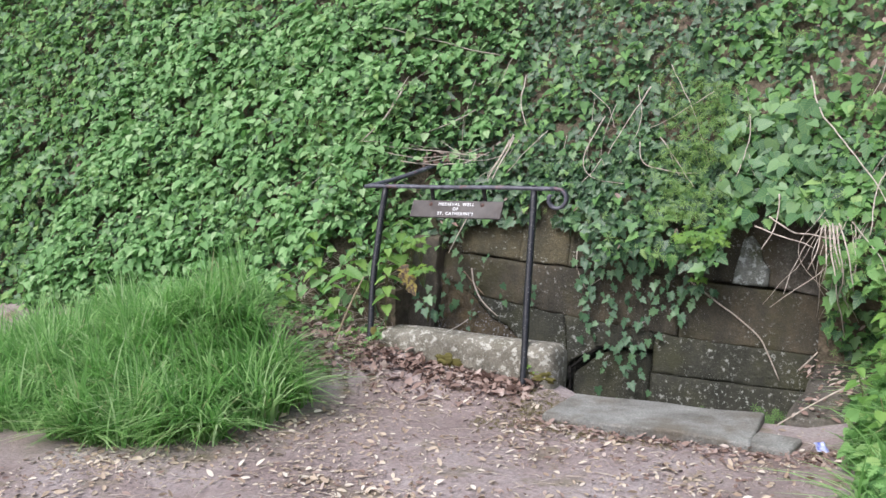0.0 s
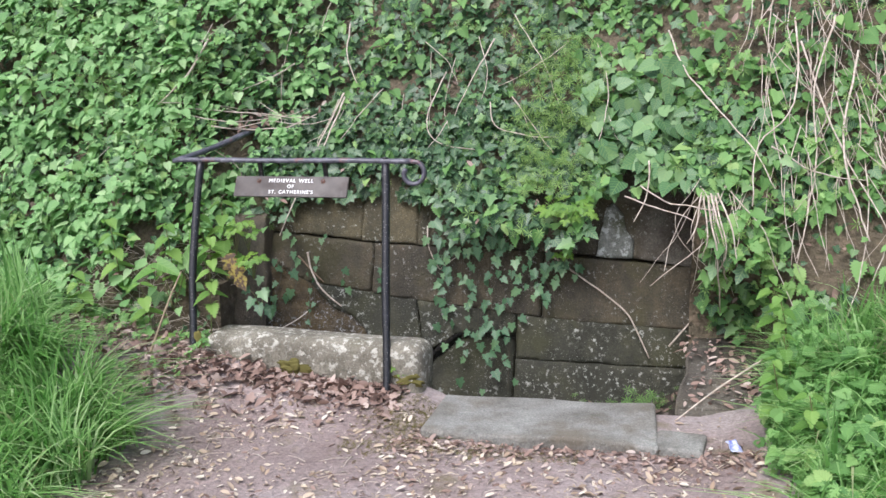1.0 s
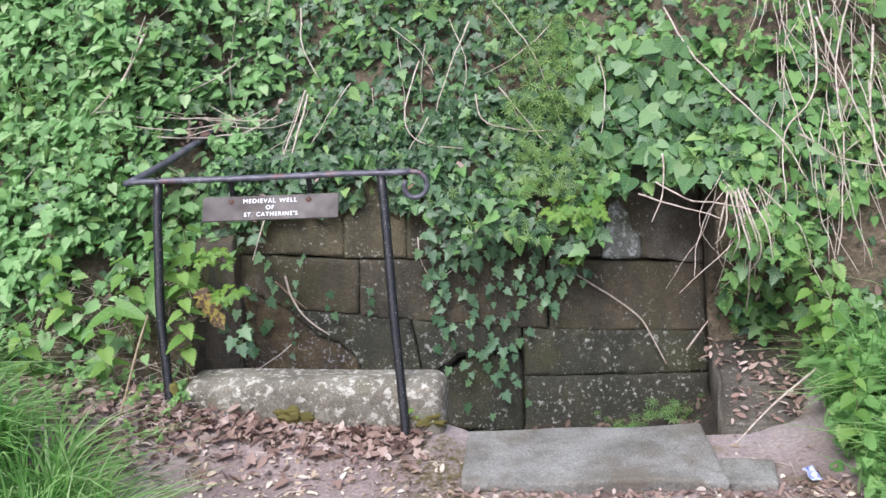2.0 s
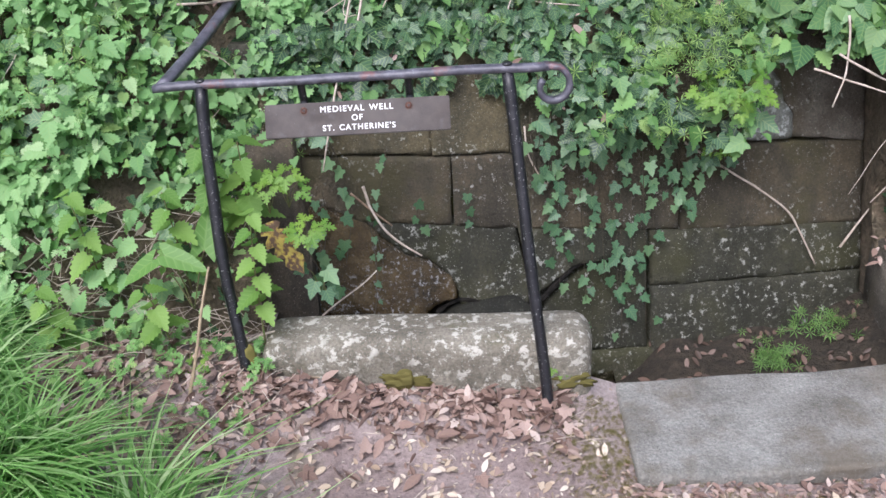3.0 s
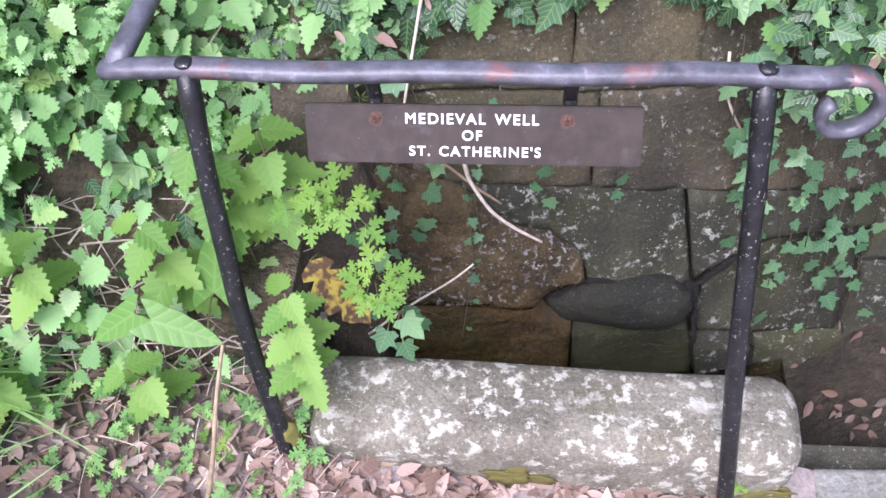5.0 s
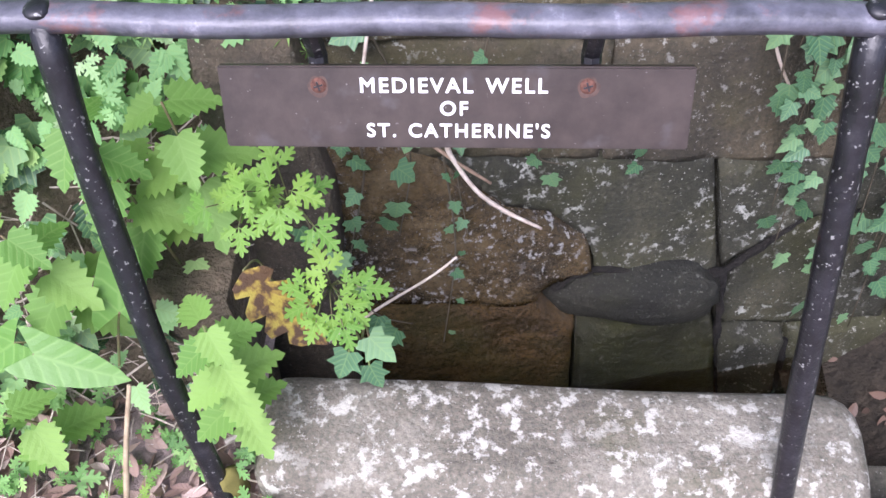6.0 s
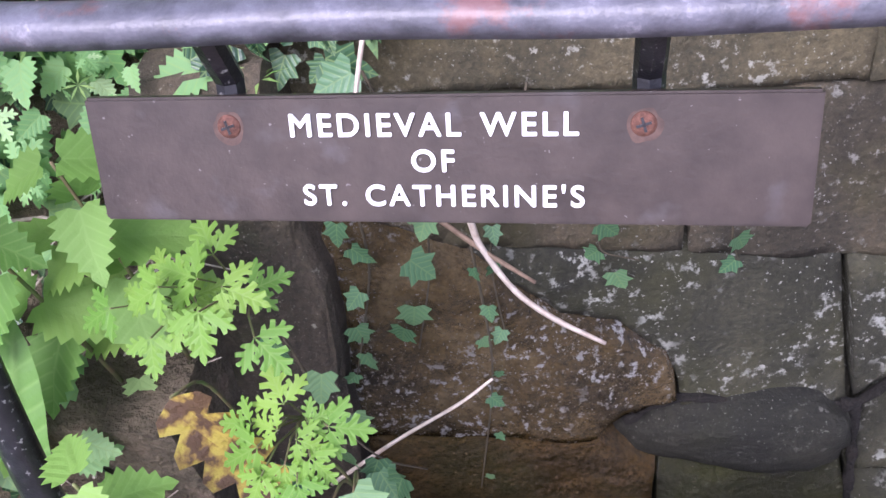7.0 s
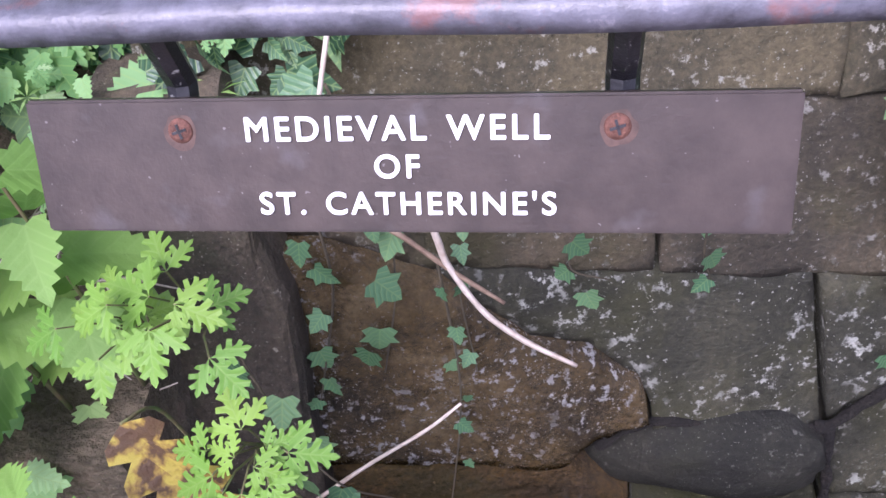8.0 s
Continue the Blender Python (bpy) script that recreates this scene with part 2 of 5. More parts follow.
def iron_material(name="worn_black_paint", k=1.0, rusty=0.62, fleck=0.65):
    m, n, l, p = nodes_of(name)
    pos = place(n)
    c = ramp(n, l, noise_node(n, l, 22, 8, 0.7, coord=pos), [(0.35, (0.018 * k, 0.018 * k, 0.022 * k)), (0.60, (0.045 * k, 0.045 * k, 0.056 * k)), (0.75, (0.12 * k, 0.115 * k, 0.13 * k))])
    rust = ramp(n, l, noise_node(n, l, 9, 6, 0.7, coord=pos), [(rusty, (0, 0, 0)), (rusty + 0.08, (0.55, 0.55, 0.55))])
    c = mixed(n, l, rust, c, (0.20, 0.075, 0.06))
    sp = ramp(n, l, noise_node(n, l, 120, 3, coord=pos), [(fleck, (0, 0, 0)), (fleck + 0.04, (0.8, 0.8, 0.8))])
    c = mixed(n, l, sp, c, (0.26, 0.26, 0.25))
    l.new(c, p.inputs["Base Color"])
    p.inputs["Roughness"].default_value = 0.36
    bump(n, l, p, noise_node(n, l, 60, 6, coord=pos), 0.35, 0.006)
    return m


def plain_material(name, a, b, rough, scale=40.0, metal=0.0, rel=0.2):
    m, n, l, p = nodes_of(name)
    pos = place(n)
    l.new(ramp(n, l, noise_node(n, l, scale, 6, coord=pos), [(0.35, a), (0.65, b)]), p.inputs["Base Color"])
    p.inputs["Roughness"].default_value, p.inputs["Metallic"].default_value = rough, metal
    bump(n, l, p, noise_node(n, l, scale * 4, 5, coord=pos), rel, 0.002)
    return m


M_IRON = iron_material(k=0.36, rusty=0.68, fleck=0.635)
# worn rail paint, its base colour lightened to carry the sky's reflection
M_RAIL = iron_material("worn_rail_paint_sky_sheen", 2.6, 0.58, 0.74)


def sign_material():
    m, n, l, p = nodes_of("brown_sign_paint")
    pos = place(n)
    base = ramp(n, l, noise_node(n, l, 22, 6, 0.6, coord=pos), [(0.32, (0.022, 0.015, 0.012)), (0.68, (0.048, 0.035, 0.029))])
    bloom = ramp(n, l, noise_node(n, l, 14, 4, 0.55, coord=pos), [(0.58, (0, 0, 0)), (0.70, (0.5, 0.5, 0.5))])
    base = mixed(n, l, bloom, base, (0.085, 0.080, 0.085))
    chips = ramp(n, l, noise_node(n, l, 150, 2, coord=pos), [(0.72, (0, 0, 0)), (0.75, (0.7, 0.7, 0.7))])
    base = mixed(n, l, chips, base, (0.16, 0.15, 0.145))
    l.new(base, p.inputs["Base Color"])
    l.new(ramp(n, l, noise_node(n, l, 9, 5, coord=pos), [(0.35, (0.36, 0.36, 0.36)), (0.7, (0.6, 0.6, 0.6))]), p.inputs["Roughness"])
    bump(n, l, p, noise_node(n, l, 180, 5, coord=pos), 0.25, 0.002)
    return m


M_SIGN = sign_material()
M_SCRAP = plain_material("blue_white_plastic", (0.10, 0.14, 0.55), (0.78, 0.80, 0.82), 0.3, 28)
M_LETTER = plain_material("white_lettering", (0.80, 0.80, 0.80), (0.86, 0.86, 0.85), 0.5, 60)
M_RUST = plain_material("rusty_screw", (0.07, 0.030, 0.020), (0.15, 0.068, 0.048), 0.8, 160, 0.2, 0.5)


M_STAIN = plain_material("rust_stain", (0.050, 0.032, 0.025), (0.088, 0.052, 0.040), 0.75, 90)


def water_material():
    m, n, l, p = nodes_of("still_water")
    p.inputs["Base Color"].default_value = (0.74, 0.64, 0.48, 1)
    p.inputs["Roughness"].default_value, p.inputs["IOR"].default_value, p.inputs["Transmission Weight"].default_value = 0.03, 1.33, 1.0
    return m


M_WATER = water_material()


# ---- builders ----
def mesh_from(name, verts, faces, mat, smooth=False):
    me = bpy.data.meshes.new(name)
    me.from_pydata([tuple(v) for v in verts], [], faces)
    me.materials.append(mat)
    if smooth:
        me.polygons.foreach_set("use_smooth", [True] * len(me.polygons))
    me.update()
    return me


def child(name, me, parent, label=""):
    ob = new(name, me)
    ob.parent = parent
    return tagged(ob, label)


def bm_mesh(name, bm, mat, smooth=False):
    me = bpy.data.meshes.new(name)
    bm.normal_update()
    bm.to_mesh(me)
    bm.free()
    me.materials.append(mat)
    if smooth:
        me.polygons.foreach_set("use_smooth", [True] * len(me.polygons))
    return me


def smooth_line(pts, n=6):
    """A Catmull-Rom line through the points."""
    p = [Vector(q) for q in pts]
    p = [2 * p[0] - p[1]] + p + [2 * p[-1] - p[-2]]
    out = []
    for i in range(1, len(p) - 2):
        for k in range(n):
            t = k / n
            a, b, c, d = p[i - 1:i + 3]
            out.append(0.5 * (2 * b + (c - a) * t + (2 * a - 5 * b + 4 * c - d) * t * t + (3 * b - a - 3 * c + d) * t ** 3))
    return out + [p[-2]]


def tube(pts, r0, r1=None, sides=6, wobble=0.0):
    """Vertices and faces of a tube along the points, from radius r0 to r1."""
    r1 = r0 if r1 is None else r1
    verts, faces, n = [], [], len(pts)
    side = None
    for i, p in enumerate(pts):
        d = (pts[min(i + 1, n - 1)] - pts[max(i - 1, 0)]).normalized()
        side = d.orthogonal() if side is None else side - d * side.dot(d)
        side.normalize()
        up = d.cross(side)
        r = (r0 + (r1 - r0) * i / (n - 1)) * (1 + wobble * noise.noise(p * 30))
        for k in range(sides):
            a = 2 * math.pi * k / sides
            verts.append(p + (side * math.cos(a) + up * math.sin(a)) * r)
    for i in range(n - 1):
        for k in range(sides):
            a, b = i * sides + k, i * sides + (k + 1) % sides
            faces.append((a, b, b + sides, a + sides))
    faces += [tuple(range(sides))[::-1], tuple(range((n - 1) * sides, n * sides))]
    return verts, faces


def join_meshes(list_of):
    v, f = [], []
    for a, b in list_of:
        o = len(v)
        v += list(a)
        f += [tuple(i + o for i in q) for q in b]
    return v, f


def leaf_shape(half, fold=0.18, droop=0.25):
    """A leaf from its right half outline (x, y from stalk to tip): two folded blades about the midrib."""
    tip = half[-1]
    pts = [(0, 0)] + list(half[:-1]) + [tip]
    right = [(x, y) for x, y in pts]
    verts, uv = [], []

    def z(x, y):
        return fold * abs(x) - droop * y * y
    mids = [(0, 0), (0, tip[1] * 0.5), tip]
    idx = {}
    for x, y in mids:
        idx[(x, y)] = len(verts)
        verts.append((x, y, z(x, y)))
    faces = []
    for s in (1, -1):
        loop = [0]
        for x, y in right[1:-1]:
            loop.append(len(verts))
            verts.append((s * x, y, z(x, y)))
        loop += [2, 1]
        faces.append(loop if s == 1 else loop[::-1])
    return np.array(verts, float), faces


IVY = leaf_shape([(0.24, -0.12), (0.44, -0.02), (0.33, 0.20), (0.50, 0.42), (0.26, 0.50), (0.18, 0.74), (0, 1.0)])
IVY_SMALL = leaf_shape([(0.20, -0.10), (0.40, 0.05), (0.28, 0.28), (0.40, 0.46), (0.20, 0.58), (0, 0.95)])
HEART = leaf_shape([(0.22, -0.14), (0.42, -0.06), (0.47, 0.16), (0.40, 0.42), (0.24, 0.70), (0, 1.0)], 0.12, 0.3)
NETTLE = leaf_shape([(0.14, -0.08), (0.33, -0.06), (0.30, 0.04), (0.46, 0.10), (0.36, 0.19), (0.48, 0.28), (0.35, 0.36), (0.44, 0.46), (0.29, 0.53), (0.36, 0.64), (0.21, 0.69), (0.26, 0.80), (0.11, 0.84), (0.13, 0.94), (0, 1.08)], 0.15, 0.3)
OVAL = leaf_shape([(0.13, 0.12), (0.21, 0.36), (0.18, 0.66), (0, 1.0)], 0.25, 0.1)


def lobed():
    """A cut leaf of three toothed leaflets."""
    v, f = [], []
    for ang, s in ((0, 1.0), (62, 0.75), (-62, 0.75)):
        a = radians(ang)
        q, g = leaf_shape([(0.03, 0.15), (0.22, 0.24), (0.26, 0.34), (0.10, 0.34), (0.14, 0.42), (0.33, 0.50), (0.30, 0.62), (0.11, 0.56), (0.14, 0.66), (0.25, 0.78), (0.16, 0.84), (0.07, 0.78), (0.07, 0.9), (0, 1.0)], 0.1, 0.15)
        q = q * s
        r = np.array([[math.cos(a), math.sin(a), 0], [-math.sin(a), math.cos(a), 0], [0, 0, 1]])
        o = len(v)
        v += [tuple(p) for p in q @ r.T]
        f += [[i + o for i in t] for t in g]
    return np.array(v), f


def whorl(k=7):
    """A star of narrow leaves, as cleavers have."""
    v, f = [], []
    for i in range(k):
        a = 2 * math.pi * i / k
        c, s = math.cos(a), math.sin(a)
        o = len(v)
        for x, y, zz in ((0.0, 0.03, 0), (0.075, 0.45, 0.03), (0, 1.0, -0.12), (-0.075, 0.45, 0.03)):
            v.append((x * c + y * s, -x * s + y * c, zz))
        f.append([o, o + 1, o + 2, o + 3])
    return np.array(v), f


LOBED, WHORL = lobed(), whorl()


def scatter(name, shape, places, mat):
    """One mesh of many leaves. places: arrays of position, facing, tip direction and size."""
    pos, face, tip, size = places
    n = len(pos)
    tv, tf = shape
    z = face / np.linalg.norm(face, axis=1, keepdims=True)
    y = tip - z * np.sum(tip * z, axis=1, keepdims=True)
    y /= np.linalg.norm(y, axis=1, keepdims=True) + 1e-9
    x = np.cross(y, z)
    k = len(tv)
    s = size[:, None, None]
    verts = pos[:, None, :] + s * (tv[None, :, 0:1] * x[:, None, :] + tv[None, :, 1:2] * y[:, None, :] + tv[None, :, 2:3] * z[:, None, :])
    loops = np.concatenate([np.array(f) for f in tf])
    lens = np.array([len(f) for f in tf])
    all_loops = (loops[None, :] + (np.arange(n) * k)[:, None]).ravel()
    all_lens = np.tile(lens, n)
    me = bpy.data.meshes.new(name)
    me.vertices.add(n * k)
    me.vertices.foreach_set("co", verts.reshape(-1))
    me.loops.add(len(all_loops))
    me.loops.foreach_set("vertex_index", all_loops.astype(np.int32))
    me.polygons.add(len(all_lens))
    starts = np.concatenate([[0], np.cumsum(all_lens)[:-1]])
    me.polygons.foreach_set("loop_start", starts.astype(np.int32))
    uv = me.uv_layers.new(name="UVMap")
    uv.data.foreach_set("uv", np.tile(tv[loops][:, :2], (n, 1)).reshape(-1))
    me.materials.append(mat)
    me.update(calc_edges=True)
    me.validate()
    return me


def step(a, b, x):
    t = np.clip((x - a) / (b - a), 0, 1)
    return t * t * (3 - 2 * t)


def lump(x, z, f=1.0, seed=0.0):
    """Smooth waves, for uneven ground and growth, about -1 to 1."""
    return (np.sin(1.7 * f * x + 2.1 * f * z + seed) + np.sin(3.1 * f * x - 1.3 * f * z + 2 * seed + 1) + np.sin(-0.9 * f * x + 4.3 * f * z + 3 * seed + 2)) / 3


PIT_X0, PIT_X1 = -0.42, 1.98


def wall_y(x, z):
    """Face of the old retaining wall: turned a little to the path and leaning back."""
    return 0.28 + 0.18 * x + 0.30 * z


def leaned(me):
    """Moves a mesh built round y 0 onto the leaning face of the wall."""
    for q in me.vertices:
        q.co.y += wall_y(q.co.x, q.co.z)
    me.update()
    return me


def by_wall(x, z, off=0.05):
    return (x, wall_y(x, z) - off, z)


def bank_y(x, z):
    """Depth of the bank's face at x and height z."""
    c = step(-1.0, -0.2, x) * (1 - step(1.5, 2.3, x))
    r = step(1.5, 2.3, x)
    off = -0.15 * (1 - c - r) + 0.03 * c - 0.1 * r
    hollow = 0.55 * step(1.85, 1.98, x) * (1 - step(2.25, 2.5, x)) * (1 - step(0.05, 0.65, z))
    return hollow + off + (0.55 * (1 - c - r) + 0.8 * c + 0.62 * r) * z + 0.05 * lump(x, z, 2.0)


def ground_z(x, y):
    near = step(-0.75, -0.15, y) * (1 - step(0.65, 0.95, x))
    rise = near * (0.10 + 0.10 * (1 - step(-0.4, 0.5, x)))
    hump = 0.42 * np.exp(-((x + 1.12) / 0.56) ** 2 - ((y + 0.80) / 0.5) ** 2) + 0.10 * np.exp(-((x + 1.9) / 0.5) ** 2 - ((y + 1.2) / 0.5) ** 2) + 0.46 * np.exp(-((x - 2.90) / 0.5) ** 2 - ((y + 0.2) / 0.8) ** 2)
    return -0.19 + rise + hump + 0.012 * lump(x, y, 3.0, 1.0) + 0.006 * lump(x, y, 11.0, 4.0)


# ---- ground, bank and pit ----
def sheet(xs, us, point, keep):
    nx = len(xs)
    verts = [point(x, u) for u in us for x in xs]
    faces = []
    for j in range(len(us) - 1):
        for i in range(nx - 1):
            if keep((xs[i] + xs[i + 1]) / 2, (us[j] + us[j + 1]) / 2):
                faces.append((j * nx + i, j * nx + i + 1, (j + 1) * nx + i + 1, (j + 1) * nx + i))
    return verts, faces


def in_pit(x, y):
    return (PIT_X0 < x < 0.70 and y > -0.1) or (0.70 <= x < PIT_X1 and y > -0.2)


FINE_X = [-400, -120, -40, -15, -8] + [-5 + 0.1 * i for i in range(91)] + [7, 15, 40, 120, 400]
FINE_Y = [-400, -120, -40, -15, -8] + [-5 + 0.1 * i for i in range(57)]
v, f = sheet(FINE_X, FINE_Y, lambda x, y: (x, y, float(ground_z(x, y))), lambda x, y: not in_pit(x, y))
ground = tagged(new("ground", mesh_from("ground", v, f, M_EARTH, True)), "trodden bare earth path with scattered dry flakes", "ground", kind="structure")

BANK_X = [-400, -100, -30, -12, -7] + [-5 + 0.08 * i for i in range(113)] + [6, 12, 30, 100, 400]
BANK_Z = [-0.4 + 0.08 * i for i in range(44)]


def bank_point(x, z):
    return (x, float(bank_y(x, z)), z)


v, f = sheet(BANK_X, BANK_Z, bank_point, lambda x, z: not (PIT_X0 < x < PIT_X1 and z < 0.86))
o, nx = len(v), len(BANK_X)
top = [(x, y, 3.2 + 0.1 * math.sin(x)) for y in (4.5, 12, 60, 400) for x in BANK_X]
v += top
for j in range(4):
    a = o - nx + j * nx
    f += [(a + i, a + i + 1, a + nx + i + 1, a + nx + i) for i in range(nx - 1)]
bank = tagged(new("earth_bank", mesh_from("earth_bank", v, f, M_SOIL, True)), "steep earth bank overgrown with ivy and nettles", "bank", kind="structure")


def slab_mesh(name, outline, y0, y1, mat, chamfer=0.012, rough=0.006, seed=0):
    """A block whose front outline is given in x, z: chamfered, uneven front at y0, back at y1."""
    rnd = random.Random(seed)
    n = len(outline)
    cx, cz = sum(p[0] for p in outline) / n, sum(p[1] for p in outline) / n
    rings = []
    fine = []
    for i in range(n):
        a, b = outline[i], outline[(i + 1) % n]
        k = max(1, int(math.hypot(b[0] - a[0], b[1] - a[1]) / 0.09))
        for t in range(k):
            fine.append((a[0] + (b[0] - a[0]) * t / k + rnd.uniform(-rough, rough), a[1] + (b[1] - a[1]) * t / k + rnd.uniform(-rough, rough)))
    m = len(fine)

    def ring(inset, y):
        out = []
        for x, z in fine:
            d = math.hypot(x - cx, z - cz) or 1
            out.append((x + (cx - x) / d * inset, y + rnd.uniform(-rough, rough) * 0.5, z + (cz - z) / d * inset))
        return out
    rings = [ring(0, y1), ring(0, y0 + chamfer), ring(chamfer, y0), ring(max(0.03, chamfer * 3), y0 - rough)]
    verts = [p for r in rings for p in r] + [(cx, y0 - rough * 1.5, cz)]
    faces = []
    for j in range(len(rings) - 1):
        for i in range(m):
            faces.append((j * m + i, j * m + (i + 1) % m, (j + 1) * m + (i + 1) % m, (j + 1) * m + i))
    last = (len(rings) - 1) * m
    faces += [(last + i, last + (i + 1) % m, len(verts) - 1) for i in range(m)]
    return mesh_from(name, verts, faces, mat)


def box(name, x0, x1, y0, y1, z0, z1, mat):
    bm = bmesh.new()
    bmesh.ops.create_cube(bm, size=1, matrix=Matrix.LocRotScale(((x0 + x1) / 2, (y0 + y1) / 2, (z0 + z1) / 2), None, (x1 - x0, y1 - y0, z1 - z0)))
    return bm_mesh(name, bm, mat)


wall_well = tagged(new("wall_well", leaned(box("wall_well", PIT_X0 - 0.12, PIT_X1 + 0.1, 0.10, 0.5, -0.8, 0.92, M_JOINT))), "old damp stone back wall of the well", "wall", kind="structure")
tagged(new("wall_side", box("wall_side", PIT_X0 - 0.25, PIT_X0, -0.02, 0.45, -1.0, 0.30, M_SOIL)), "damp earth side of the well pit", "wall", kind="structure")
tagged(new("wall_right", box("wall_right", PIT_X1, PIT_X1 + 0.3, -0.1, 0.62, -1.0, -0.2, M_SOIL)), "damp earth side of the well pit", "wall", kind="structure")
for name, x0, x1, probe in (("wall_end", PIT_X1 + 0.004, PIT_X1 + 0.3, 2.12), ("wall_start", PIT_X0 - 0.3, PIT_X0 - 0.004, -0.52)):
    me = mesh_from(name, [(x, float(bank_y(probe, z)) + y, z) for z in (-0.2, 0.0, 0.2, 0.4, 0.6, 0.8, 0.92) for x, y in ((x0, 0.06), (x1, 0.06), (x1, 0.7), (x0, 0.7))],
                   [(4 * j + i, 4 * j + (i + 1) % 4, 4 * j + 4 + (i + 1) % 4, 4 * j + 4 + i) for j in range(6) for i in range(4)] + [(3, 2, 1, 0), (24, 25, 26, 27)], M_SOIL)
    tagged(new(name, me), "earth end of the recess in the bank", "wall", kind="structure")
tagged(new("wall_front", box("wall_front", PIT_X0 - 0.1, PIT_X1 + 0.1, -0.30, -0.09, -1.0, -0.24, M_JOINT)), "damp stone under the kerb of the pit", "wall", kind="structure")
tagged(new("pit_floor", box("pit_floor", PIT_X0 - 0.1, PIT_X1 + 0.1, -0.2, 0.75, -0.80, -0.64, M_SILT)), "brown silty bed under the well water", "floor", kind="structure")

# outlines of the wall's stones in x and z, material, how far each stands proud
BLOCKS = [
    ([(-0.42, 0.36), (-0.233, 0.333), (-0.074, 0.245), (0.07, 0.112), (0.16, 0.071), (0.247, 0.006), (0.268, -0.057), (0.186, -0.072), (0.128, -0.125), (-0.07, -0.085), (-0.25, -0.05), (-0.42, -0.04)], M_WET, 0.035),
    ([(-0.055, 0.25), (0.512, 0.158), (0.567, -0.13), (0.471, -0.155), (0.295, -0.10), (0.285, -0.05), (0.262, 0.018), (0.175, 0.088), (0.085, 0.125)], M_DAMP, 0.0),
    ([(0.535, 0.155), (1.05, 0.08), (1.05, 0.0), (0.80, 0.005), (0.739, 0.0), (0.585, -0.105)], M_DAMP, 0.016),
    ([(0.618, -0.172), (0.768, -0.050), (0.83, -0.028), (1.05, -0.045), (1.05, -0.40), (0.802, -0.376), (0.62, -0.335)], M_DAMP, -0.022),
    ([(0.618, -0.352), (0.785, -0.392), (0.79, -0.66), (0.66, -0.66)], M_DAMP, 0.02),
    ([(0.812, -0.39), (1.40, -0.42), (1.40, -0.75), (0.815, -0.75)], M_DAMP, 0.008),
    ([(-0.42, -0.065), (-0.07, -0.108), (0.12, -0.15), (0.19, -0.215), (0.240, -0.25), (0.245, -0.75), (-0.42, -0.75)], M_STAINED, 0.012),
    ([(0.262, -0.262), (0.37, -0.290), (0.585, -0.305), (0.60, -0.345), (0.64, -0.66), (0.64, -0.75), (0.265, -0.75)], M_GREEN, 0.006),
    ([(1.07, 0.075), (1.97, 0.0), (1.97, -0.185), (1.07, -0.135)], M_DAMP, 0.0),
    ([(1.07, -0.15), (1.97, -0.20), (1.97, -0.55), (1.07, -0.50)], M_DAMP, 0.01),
    ([(-0.42, 0.38), (-0.22, 0.347), (-0.07, 0.265), (0.26, 0.210), (0.27, 0.455), (-0.42, 0.53)], M_WALL, 0.0),
    ([(0.285, 0.205), (0.52, 0.168), (1.18, 0.078), (1.18, 0.400), (0.285, 0.455)], M_WALL, 0.0),
    ([(1.20, 0.072), (1.97, 0.012), (1.97, 0.322), (1.20, 0.392)], M_WALL, 0.0),
    ([(-0.42, 0.545), (0.0, 0.512), (0.20, 0.485), (0.20, 0.90), (-0.42, 0.90)], M_MOSSY, 0.0),
    ([(0.215, 0.482), (0.50, 0.462), (0.50, 0.90), (0.215, 0.90)], M_MOSSY, 0.01),
    ([(0.515, 0.460), (0.84, 0.438), (0.84, 0.90), (0.515, 0.90)], M_MOSSY, 0.004),
    ([(0.855, 0.437), (1.462, 0.402), (1.487, 0.53), (1.507, 0.645), (1.54, 0.675), (1.54, 0.90), (0.855, 0.90)], M_WALL, 0.0),
    ([(1.475, 0.395), (1.56, 0.388), (1.655, 0.385), (1.66, 0.47), (1.615, 0.52), (1.60, 0.60), (1.555, 0.66), (1.52, 0.64), (1.50, 0.53)], M_WEATHERED, 0.006),
    ([(1.672, 0.385), (1.97, 0.338), (1.97, 0.90), (1.556, 0.90), (1.558, 0.675), (1.615, 0.61), (1.63, 0.53), (1.675, 0.475)], M_CHEEK, 0.0),
]

water = tagged(new("water", box("water", PIT_X0 + 0.002, 0.90, -0.085, 0.40, -0.70, -0.46, M_WATER)), "still clear brown-tinted water in the well", "water", kind="structure")


def rock(name, c, r, mat, seed=0, sub=3, k=0.12):
    bm = bmesh.new()
    bmesh.ops.create_icosphere(bm, subdivisions=sub, radius=1)
    for q in bm.verts:
        d = q.co.normalized()
        s = 1 + k * noise.noise(d * 1.7 + Vector((seed, 0, 0))) + k * 0.4 * noise.noise(d * 5 + Vector((0, seed, 0)))
        e = Vector([math.copysign(abs(w) ** 0.88, w) for w in d])
        q.co = Vector((e.x * r[0], e.y * r[1], e.z * r[2])) * s + Vector(c)
    return bm_mesh(name, bm, mat, True)


tagged(new("rounded_stone", rock("rounded_stone", (0.395, 0.325, -0.185), (0.205, 0.085, 0.092), M_ROUND, 5, 4, 0.16)), "dark wet rounded stone at the water's edge", "stone")


